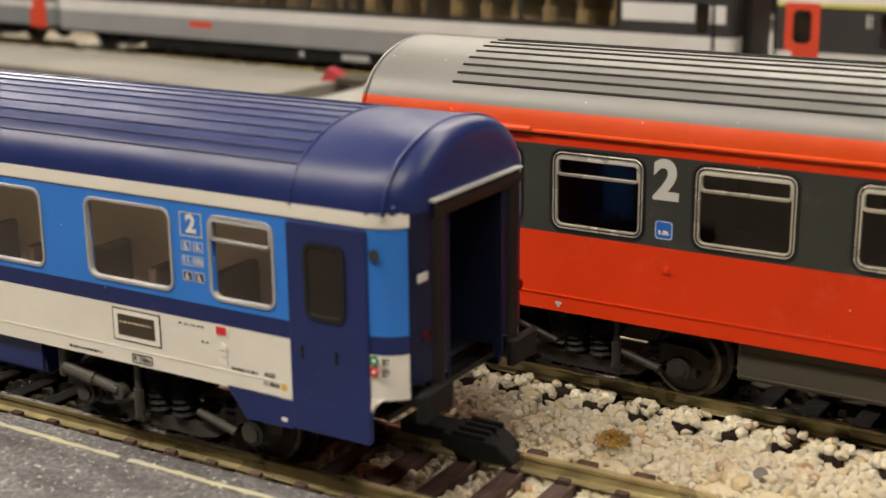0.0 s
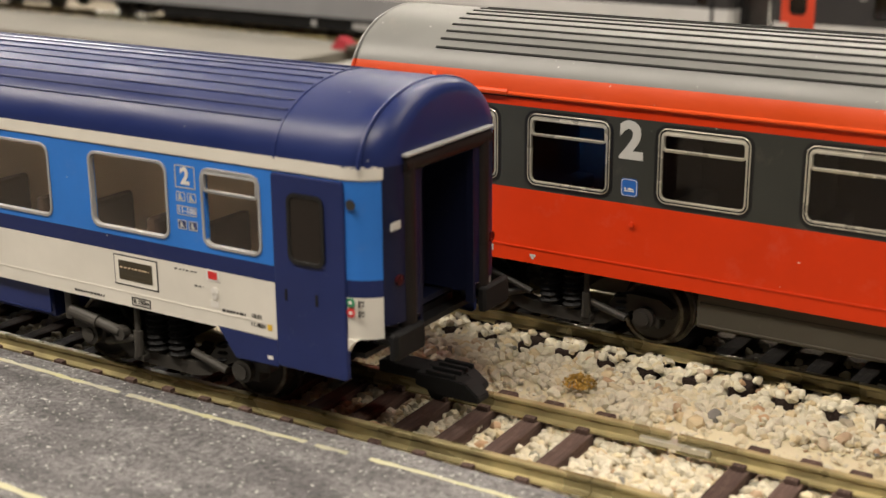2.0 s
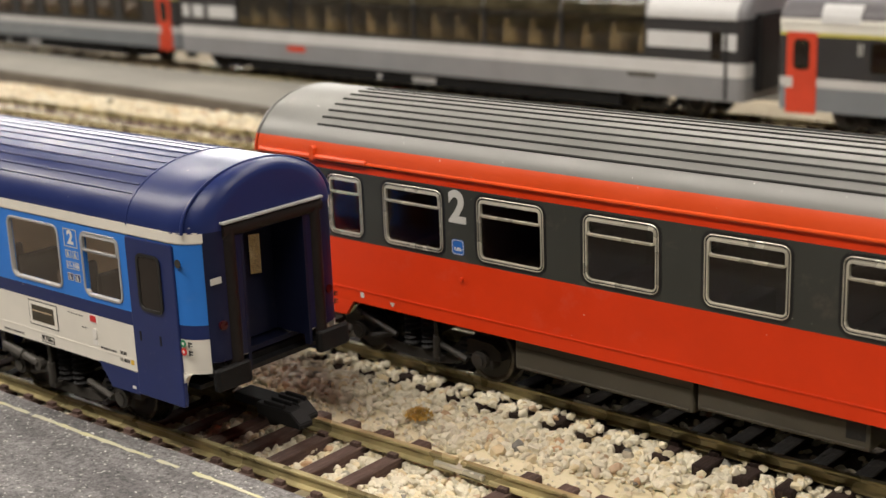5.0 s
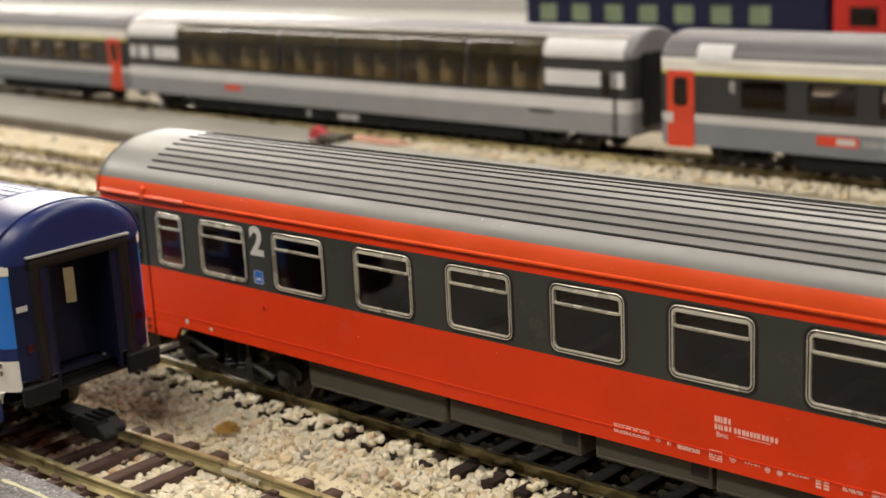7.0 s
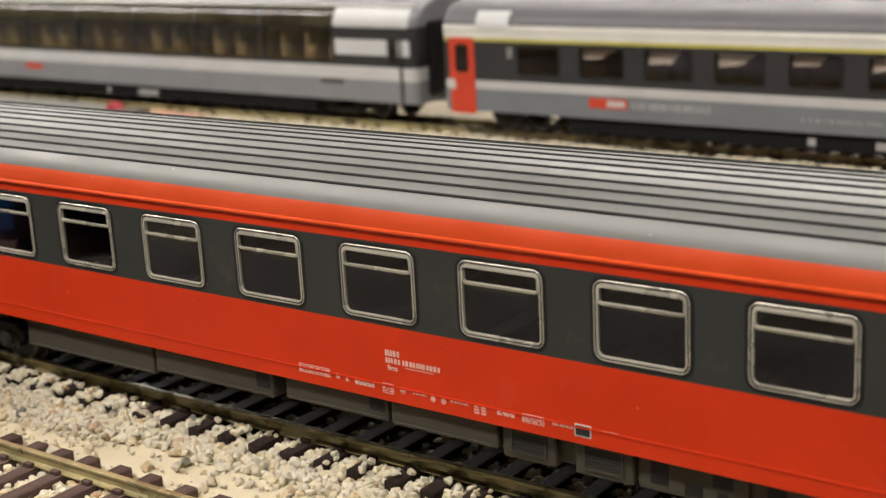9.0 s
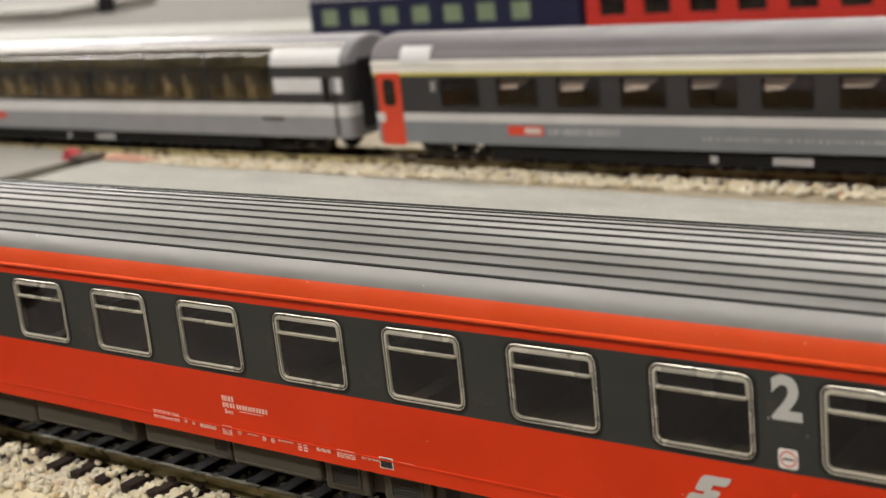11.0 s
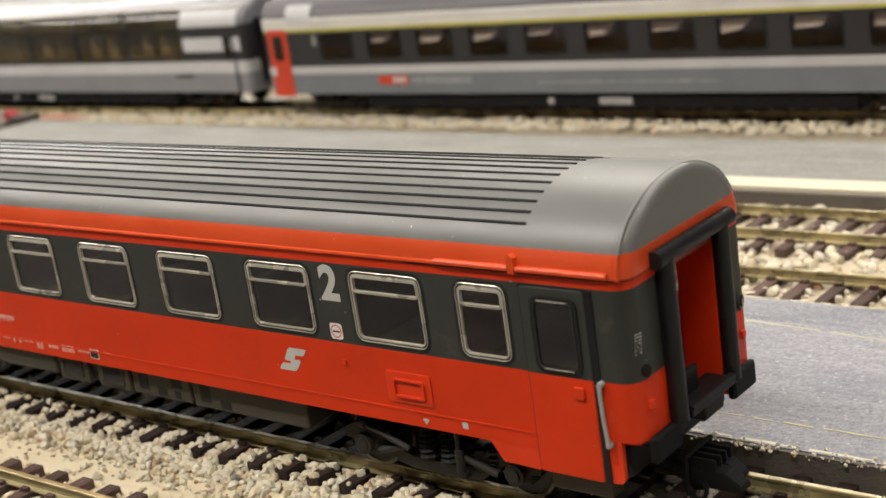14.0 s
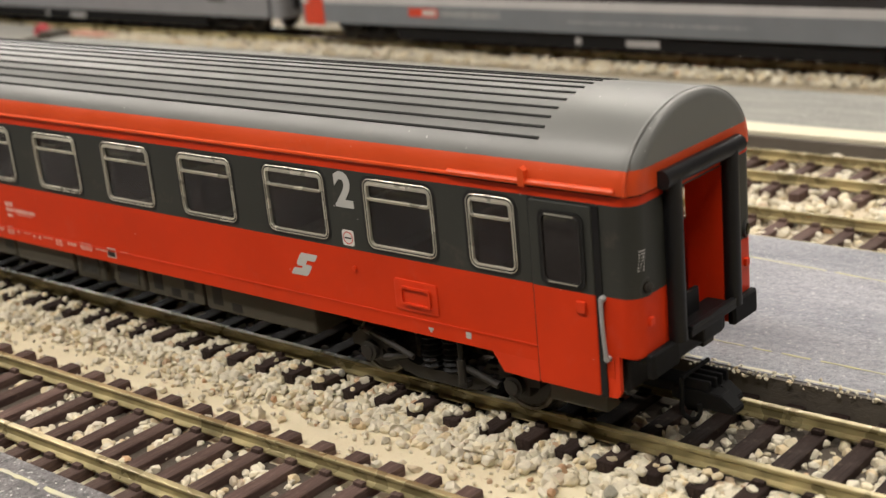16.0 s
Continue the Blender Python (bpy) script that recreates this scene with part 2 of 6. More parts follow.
M["sand"] = rough_ground("beige_sand", (0.58, 0.51, 0.34), (0.74, 0.68, 0.50), (0.68, 0.61, 0.43), 75, 1300, 0.95, 0.0003, (0.52, 0.39, 0.25))
M["asphalt"] = grit("grey_platform_grit", (0.125, 0.120, 0.124), (0.35, 0.342, 0.345))
M["slate"] = grit("blue_grey_platform_paint", (0.20, 0.21, 0.24), (0.41, 0.41, 0.44), 0.42, 0.0004, 0.60, 1.16, 0.6, 0.10, 0.06)
M["far_slate"] = grit("grey_far_platform_paint", (0.19, 0.19, 0.175), (0.33, 0.33, 0.30), 0.70, 0.00025, 0.66, 1.1, 0.4, 0.2, 0.0)
M["kerb_dark"] = rough_ground("dark_platform_edge", (0.07, 0.06, 0.05), (0.15, 0.13, 0.105), (0.11, 0.095, 0.08), 60, 800, 0.85, 0.0003)
M["road_grey"] = rough_ground("grey_board", (0.13, 0.125, 0.115), (0.22, 0.21, 0.185), (0.17, 0.165, 0.145), 20, 500, 0.8, 0.0004)
M["board"] = rough_ground("grey_painted_baseboard", (0.085, 0.085, 0.075), (0.14, 0.135, 0.12), (0.11, 0.108, 0.095), 12, 500, 0.85, 0.0006)
M["far_ballast"] = rough_ground("pale_far_ballast", (0.40, 0.33, 0.23), (0.66, 0.58, 0.44), (0.5, 0.43, 0.31), 130, 420, 0.9, 0.0015)
M["dull_ballast"] = rough_ground("dull_brown_ballast", (0.24, 0.20, 0.14), (0.48, 0.42, 0.31), (0.34, 0.29, 0.21), 130, 420, 0.9, 0.0015)
M["yellow_line"] = rough_ground("worn_yellow_line", (0.38, 0.37, 0.33), (0.60, 0.58, 0.20), (0.50, 0.48, 0.38), 210, 900, 0.8, 0.0004)
M["pale_edge"] = rough_ground("pale_platform_edge", (0.60, 0.58, 0.44), (0.70, 0.67, 0.52), (0.64, 0.60, 0.46), 60, 700, 0.8, 0.0003)
M["plaster"] = rough_ground("room_plaster", (0.14, 0.13, 0.115), (0.18, 0.165, 0.147), (0.16, 0.147, 0.13), 3, 60, 0.9, 0.001)
M["white_wall"] = rough_ground("grey_wall_paint", (0.24, 0.23, 0.21), (0.30, 0.29, 0.27), (0.27, 0.26, 0.24), 3, 60, 0.9, 0.001)
M["carpet"] = rough_ground("room_floor_covering", (0.10, 0.08, 0.06), (0.14, 0.11, 0.09), (0.12, 0.10, 0.08), 4, 200, 0.9, 0.001)


# ---- mesh helpers: everything below is built in millimetres ----
MM = 0.001


def part(name, bm, material, parent=None, label="", smooth=False, keep=False):
    """One mesh object from a bmesh in millimetres, under a thing or a part."""
    me = bpy.data.meshes.new(name)
    bmesh.ops.recalc_face_normals(bm, faces=bm.faces) if not keep else None
    bm.transform(Matrix.Scale(MM, 4))
    bm.to_mesh(me)
    bm.free()
    me.materials.append(material)
    if smooth:
        me.shade_smooth()
        me.set_sharp_from_angle(angle=radians(38))
    ob = new(name, me)
    ob.parent = parent
    if label:
        ob["label"] = label
    return ob


def thing(name, label, category, group="", at=(0, 0, 0), turn=0.0, kind=""):
    ob = new(name)
    ob.empty_display_size = 0.01
    ob.matrix_world = Matrix.Translation([v * MM for v in at]) @ Matrix.Rotation(radians(turn), 4, "Z")
    return tagged(ob, label, category, group, kind)


def box(bm, x0, x1, y0, y1, z0, z1, bevel=0.0):
    got = bmesh.ops.create_cube(bm, size=1.0)
    vs = got["verts"]
    bmesh.ops.scale(bm, vec=(x1 - x0, y1 - y0, z1 - z0), verts=vs)
    bmesh.ops.translate(bm, vec=((x0 + x1) / 2, (y0 + y1) / 2, (z0 + z1) / 2), verts=vs)
    if bevel:
        es = list({e for v in vs for e in v.link_edges})
        bmesh.ops.bevel(bm, geom=es, offset=bevel, segments=2, affect="EDGES", profile=0.6)
    return bm


def tube(bm, a, b, r, n=14, r2=None):
    """A closed cylinder or cone from a to b."""
    a, b = Vector(a), Vector(b)
    q = (b - a).to_track_quat("Z", "Y").to_matrix().to_4x4()
    bmesh.ops.create_cone(bm, cap_ends=True, segments=n, radius1=r, radius2=r if r2 is None else r2, depth=(b - a).length,
                          matrix=Matrix.Translation((a + b) / 2) @ q)
    return bm


def prism(bm, pts, y0, y1, plane="xz"):
    """A polygon of (x, z) points made solid between y0 and y1 (or (x, y) between heights)."""
    def at(p, d):
        return (p[0], d, p[1]) if plane == "xz" else ((p[0], p[1], d) if plane == "xy" else (d, p[0], p[1]))
    a = [bm.verts.new(at(p, y0)) for p in pts]
    b = [bm.verts.new(at(p, y1)) for p in pts]
    bm.faces.new(a)
    bm.faces.new(b[::-1])
    n = len(pts)
    for i in range(n):
        bm.faces.new((a[i], b[i], b[(i + 1) % n], a[(i + 1) % n]))
    return bm


def rr(w, h, r, n=5):
    """Points of a rounded rectangle round the origin."""
    out = []
    for cx, cz, a0 in ((w / 2 - r, h / 2 - r, 0), (-w / 2 + r, h / 2 - r, 90), (-w / 2 + r, -h / 2 + r, 180), (w / 2 - r, -h / 2 + r, 270)):
        for i in range(n + 1):
            a = radians(a0 + 90 * i / n)
            out.append((cx + r * math.cos(a), cz + r * math.sin(a)))
    return out


def ring(bm, xc, zc, y, loops, side=-1, closed_last=False):
    """Joins rounded rectangles (w, h, r, outward) in a wall plane y; side -1 faces -y."""
    rows = []
    for w, h, r, out in loops:
        rows.append([bm.verts.new((xc + p[0], y + side * out, zc + p[1])) for p in rr(w, h, r)])
    for a, b in zip(rows, rows[1:]):
        n = len(a)
        for i in range(n):
            bm.faces.new((a[i], a[(i + 1) % n], b[(i + 1) % n], b[i]))
    if closed_last:
        bm.faces.new(rows[-1])
    return bm


def mesh_from_text(words, size, x, z, y, bold=0.0, depth=0.03, side=-1, align="CENTER"):
    """Lettering as a bmesh (mm) standing in the wall plane y."""
    cu = bpy.data.curves.new("lettering", "FONT")
    cu.body, cu.size, cu.align_x, cu.align_y, cu.offset, cu.extrude = words, size, align, "CENTER", bold, depth
    cu.resolution_u = 4
    ob = bpy.data.objects.new("lettering", cu)
    scene.collection.objects.link(ob)
    me = bpy.data.meshes.new_from_object(ob.evaluated_get(bpy.context.evaluated_depsgraph_get()))
    bm = bmesh.new()
    bm.from_mesh(me)
    bpy.data.objects.remove(ob)
    bpy.data.curves.remove(cu)
    bpy.data.meshes.remove(me)
    bm.transform(Matrix.Translation((x, y + side * 0.04, z)) @ Matrix.Rotation(radians(90), 4, "X"))
    return bm


# ---- coach bodies ----
def plan_path(x0, x1, w, r):
    """The plan outline as (point, outward normal) pairs with running length; front side first."""
    h, out = w / 2, []
    for cx, cy, a0 in ((x1 - r, -h + r, -90), (x1 - r, h - r, 0), (x0 + r, h - r, 90), (x0 + r, -h + r, 180)):
        for i in range(7):
            a = radians(a0 + 90 * i / 6)
            n = Vector((math.cos(a), math.sin(a)))
            out.append((Vector((cx, cy)) + r * n, n))
    first = (Vector((x0 + r, -h)), Vector((0, -1)))
    out = [first] + out
    u, run = [0.0], 0.0
    for a, b in zip(out, out[1:]):
        run += (b[0] - a[0]).length
        u.append(run)
    return out, u


def body_wall(x0, x1, w, r, z0, z1, front=(), back=(), right=(), left=(), thick=0.9):
    """A wall all round the coach, with real openings. Openings: (centre, width, low, high), along x, or along y at the ends."""
    path, u = plan_path(x0, x1, w, r)
    h = w / 2
    u_right = u[7] + (h - r)          # middle of the right end
    u_back0 = u[14]                   # start of the back side, at x1 - r
    u_left = u[21] + (h - r)
    holes = [(c - x0 - r - d / 2, c - x0 - r + d / 2, a, b) for c, d, a, b in front]
    holes += [(u_back0 + (x1 - r - c) - d / 2, u_back0 + (x1 - r - c) + d / 2, a, b) for c, d, a, b in back]
    holes += [(u_right + c - d / 2, u_right + c + d / 2, a, b) for c, d, a, b in right]
    holes += [(u_left - c - d / 2, u_left - c + d / 2, a, b) for c, d, a, b in left]
    us = sorted({round(v, 4) for v in u} | {round(v, 4) for q in holes for v in q[:2]})
    zs = sorted({z0, z1} | {q[2] for q in holes} | {q[3] for q in holes})

    def spot(v):
        i = max(0, min(len(u) - 2, int(np.searchsorted(u, v, side="right")) - 1))
        span = u[i + 1] - u[i]
        k = 0 if span < 1e-9 else min(1.0, max(0.0, (v - u[i]) / span))
        return path[i][0].lerp(path[i + 1][0], k), path[i][1].lerp(path[i + 1][1], k).normalized()

    bm = bmesh.new()
    n, k = len(us), len(zs)
    o, q = [], []
    for v in us[:-1]:
        p, nn = spot(v)
        o.append([bm.verts.new((p.x, p.y, z)) for z in zs])
        s = p - nn * thick
        q.append([bm.verts.new((s.x, s.y, z)) for z in zs])
    n -= 1

    def hole(i, j):
        a, b = us[i % n], us[i % n + 1]
        uc, zc = (a + b) / 2, (zs[j] + zs[j + 1]) / 2
        return any(c[0] < uc < c[1] and c[2] < zc < c[3] for c in holes)

    for i in range(n):
        i2 = (i + 1) % n
        for j in range(k - 1):
            if hole(i, j):
                continue
            bm.faces.new((o[i][j], o[i2][j], o[i2][j + 1], o[i][j + 1]))
            bm.faces.new((q[i][j + 1], q[i2][j + 1], q[i2][j], q[i][j]))
            if j == 0 or hole(i, j - 1):
                bm.faces.new((o[i][j], q[i][j], q[i2][j], o[i2][j]))
            if j == k - 2 or hole(i, j + 1):
                bm.faces.new((o[i2][j + 1], q[i2][j + 1], q[i][j + 1], o[i][j + 1]))
            if hole(i - 1, j):
                bm.faces.new((o[i][j + 1], q[i][j + 1], q[i][j], o[i][j]))
            if hole(i + 1, j):
                bm.faces.new((o[i2][j], q[i2][j], q[i2][j + 1], o[i2][j + 1]))
    return bm


def roof_profile(w, z_low, z_top, n=28, power=2.0):
    pts = []
    for i in range(n + 1):
        a = math.pi * i / n
        c, s = math.cos(a), math.sin(a)
        pts.append((-w / 2 * math.copysign(abs(c) ** (2 / power), c), z_low + (z_top - z_low) * abs(s) ** (2 / power)))
    return pts


def roof_shell(x0, x1, w, z_low, z_top, bevel=1.4, corner=3.6):
    """An arched roof whose ends are rounded in plan and softly along the rim; closed below."""
    bm = bmesh.new()
    end = []
    for d in sorted({corner * (1 - math.cos(radians(9 * i))) for i in range(11)} | {bevel * (1 - math.cos(radians(15 * i))) for i in range(7)}):
        side = corner - math.sqrt(max(0.0, corner ** 2 - (corner - d) ** 2)) if d < corner else 0.0
        top = bevel - math.sqrt(max(0.0, bevel ** 2 - (bevel - d) ** 2)) if d < bevel else 0.0
        end.append((d, side, top))
    reach = end[-1][0]
    stations = [(x0 + d, s, t) for d, s, t in end] + [(x0 + reach + (x1 - x0 - 2 * reach) * i / 12, 0.0, 0.0) for i in range(1, 12)] + [(x1 - d, s, t) for d, s, t in reversed(end)]
    rows = [[bm.verts.new((x, y, z)) for y, z in roof_profile(w - 2 * s, z_low, z_top - t)] for x, s, t in stations]
    for a, b in zip(rows, rows[1:]):
        for i in range(len(a) - 1):
            bm.faces.new((a[i], b[i], b[i + 1], a[i + 1]))
        bm.faces.new((a[-1], b[-1], b[0], a[0]))
    bm.faces.new(rows[0])
    bm.faces.new(rows[-1][::-1])
    return bm


def roof_rim(x, w, z_low, z_top, r=0.3):
    """A thin half-round bead that follows the roof arch."""
    bm = bmesh.new()
    prof = [Vector((0, y, z)) for y, z in roof_profile(w, z_low, z_top, 40)]
    rows = []
    for i, p in enumerate(prof):
        out = Vector((0, p.y / (w / 2) ** 2, (p.z - z_low) / (z_top - z_low) ** 2)).normalized()
        rows.append([bm.verts.new(Vector((x, 0, 0)) + p + r * (math.cos(b) * Vector((1, 0, 0)) + math.sin(b) * out)) for b in [2 * math.pi * k / 8 for k in range(8)]])
    for a, b in zip(rows, rows[1:]):
        for k in range(8):
            bm.faces.new((a[k], b[k], b[(k + 1) % 8], a[(k + 1) % 8]))
    return bm


def rib_mesh(x0, x1, w, z_low, z_top, angle, width=0.34, high=0.26, power=2.0):
    """A thin raised strip that runs along the roof."""
    bm = bmesh.new()
    c, s = math.cos(angle), math.sin(angle)
    y = -w / 2 * math.copysign(abs(c) ** (2 / power), c)
    z = z_low + (z_top - z_low) * abs(s) ** (2 / power)
    nrm = Vector((y / (w / 2) ** 2, (z - z_low) / (z_top - z_low) ** 2)).normalized()
    tan = Vector((-nrm.y, nrm.x))
    sec = [(-width / 2, -0.25), (-width / 2, high * 0.7), (-width / 4, high), (width / 4, high), (width / 2, high * 0.7), (width / 2, -0.25)]
    a, b = [], []
    for p, q in sec:
        v = Vector((y, z)) + tan * p + nrm * q
        a.append(bm.verts.new((x0, v.x, v.y)))
        b.append(bm.verts.new((x1, v.x, v.y)))
    for i in range(len(sec)):
        j = (i + 1) % len(sec)
        bm.faces.new((a[i], b[i], b[j], a[j]))
    bm.faces.new(a)
    bm.faces.new(b[::-1])
    return bm


def window_unit(coach, xc, zlo, zhi, w, y, side, frame_mat, sash=True, framed=True, band=0.40, corner=1.5, label="", glass=None):
    """A coach window. framed: a dark gasket, a thin outer frame, a dark joint and an inner frame with an upper light; else one plain frame."""
    h, zc = zhi - zlo, (zlo + zhi) / 2
    b = 0.2 if framed else band
    win = part("window", ring(bmesh.new(), xc, zc, y, [(w, h, corner, -0.3), (w, h, corner, 0.1), (w - 0.12, h - 0.12, corner - 0.06, 0.16),
               (w - b * 1.7, h - b * 1.7, corner - 0.3, 0.16), (w - b * 2, h - b * 2, corner - 0.35, 0.06), (w - b * 2, h - b * 2, corner - 0.35, -0.7)], side),
               frame_mat, coach, label, smooth=True)
    inset = b
    if framed:
        part("gasket", ring(bmesh.new(), xc, zc, y, [(w + 1.0, h + 1.0, corner + 0.5, -0.2), (w + 1.0, h + 1.0, corner + 0.5, 0.05), (w - 0.1, h - 0.1, corner, 0.05)], side), M["gasket"], win)
        part("joint", ring(bmesh.new(), xc, zc, y, [(w - 0.38, h - 0.38, corner - 0.2, 0.03), (w - 0.86, h - 0.86, corner - 0.45, 0.03), (w - 0.86, h - 0.86, corner - 0.45, -0.5)], side), M["gasket"], win)
        part("inner_frame", ring(bmesh.new(), xc, zc, y, [(w - 0.84, h - 0.84, corner - 0.42, -0.3), (w - 0.84, h - 0.84, corner - 0.42, 0.1), (w - 1.3, h - 1.3, corner - 0.65, 0.1), (w - 1.3, h - 1.3, corner - 0.65, -0.5)], side), frame_mat, win)
        inset = 0.62
    if sash:
        low, high, iw = zhi - h * 0.31, zhi - inset - 0.05, w - inset * 2
        part("upper_light", ring(bmesh.new(), xc, (low + high) / 2, y, [(iw, high - low, 0.7, -0.3), (iw, high - low, 0.7, 0.14), (iw - 0.2, high - low - 0.2, 0.6, 0.2),
                     (iw - 0.55, high - low - 0.72, 0.4, 0.2), (iw - 0.65, high - low - 0.82, 0.4, -0.35)], side), frame_mat, win, smooth=True)
    pane = part("pane", box(bmesh.new(), xc - w / 2 + 0.4, xc + w / 2 - 0.4, y - side * 0.42 - 0.12, y - side * 0.42 + 0.12, zlo + 0.4, zhi - 0.4), glass or M["glass"], win)
    pane.visible_shadow = False
    return win


def door_unit(coach, xc, w, zlo, zhi, y, mat, win, side=-1):
    """A door leaf set slightly proud, with its own window: (centre x, width, low, high)."""
    d = part("door", ring(bmesh.new(), xc, (zlo + zhi) / 2, y, [(w, zhi - zlo, 0.5, -0.5), (w, zhi - zlo, 0.5, 0.16), (w - 0.35, zhi - zlo - 0.35, 0.45, 0.26)], side, True), mat, coach, smooth=False)
    wx, ww, wl, wh = win
    part("window_gasket", ring(bmesh.new(), wx, (wl + wh) / 2, y, [(ww, wh - wl, 1.3, 0.2), (ww, wh - wl, 1.3, 0.5), (ww - 0.9, wh - wl - 0.9, 1.0, 0.5), (ww - 1.1, wh - wl - 1.1, 0.9, 0.3)], side), M["gasket"], d, "black rubber gasket")
    bm = bmesh.new()
    vs = [bm.verts.new((wx + p[0], y + side * 0.33, (wl + wh) / 2 + p[1])) for p in rr(ww - 0.9, wh - wl - 0.9, 0.9)]
    bm.faces.new(vs)
    got = bmesh.ops.extrude_face_region(bm, geom=bm.faces[:])
    bmesh.ops.translate(bm, vec=(0, -side * 0.05, 0), verts=[g for g in got["geom"] if isinstance(g, bmesh.types.BMVert)])
    part("pane", bm, M["dark_pane"], d, "smoked door pane")
    return d


def coil(bm, x, y, z0, z1, r, wire=0.35, turns=5):
    n = turns * 10
    last = None
    for i in range(n + 1):
        a = 2 * math.pi * i / 10
        c = Vector((x + r * math.cos(a), y + r * math.sin(a), z0 + (z1 - z0) * i / n))
        out = Vector((math.cos(a), math.sin(a), 0))
        loop = [bm.verts.new(c + wire * (out * math.cos(b) + Vector((0, 0, 1)) * math.sin(b))) for b in (0, math.pi / 2, math.pi, 1.5 * math.pi)]
        if last:
            for j in range(4):
                bm.faces.new((last[j], last[(j + 1) % 4], loop[(j + 1) % 4], loop[j]))
        last = loop
    return bm


def wheelset(bogie, x, name="wheelset"):
    bm = bmesh.new()
    tube(bm, (x, -11.5, 5.3), (x, 11.5, 5.3), 0.9, 10)
    ws = part(name, bm, M["wheel"], bogie)
    for s in (-1, 1):
        bm = bmesh.new()
        tube(bm, (x, s * 7.3, 5.3), (x, s * 8.0, 5.3), 6.0, 36)
        tube(bm, (x, s * 8.0, 5.3), (x, s * 10.0, 5.3), 5.3, 36, 5.15)
        bmesh.ops.recalc_face_normals(bm, faces=bm.faces)
        part("tyre", bm, M["wheel"], ws, smooth=True)
        bm = bmesh.new()
        tube(bm, (x, s * 9.9, 5.3), (x, s * 10.1, 5.3), 4.2, 28)
        part("wheel_disc", bm, M["frame_grey"], ws)
        bm = bmesh.new()
        for ra, rb in ((5.1, 4.6),):
            rows = [[bm.verts.new((x + q * math.cos(0.1963 * i), s * yy, 5.3 + q * math.sin(0.1963 * i))) for i in range(32)] for q, yy in ((ra, 10.02), (ra, 10.3), (rb, 10.3), (rb, 10.02))]
            for a, b in zip(rows, rows[1:]):
                for i in range(32):
                    bm.faces.new((a[i], a[(i + 1) % 32], b[(i + 1) % 32], b[i]))
        part("rim", bm, M["rim"], ws)
    return ws


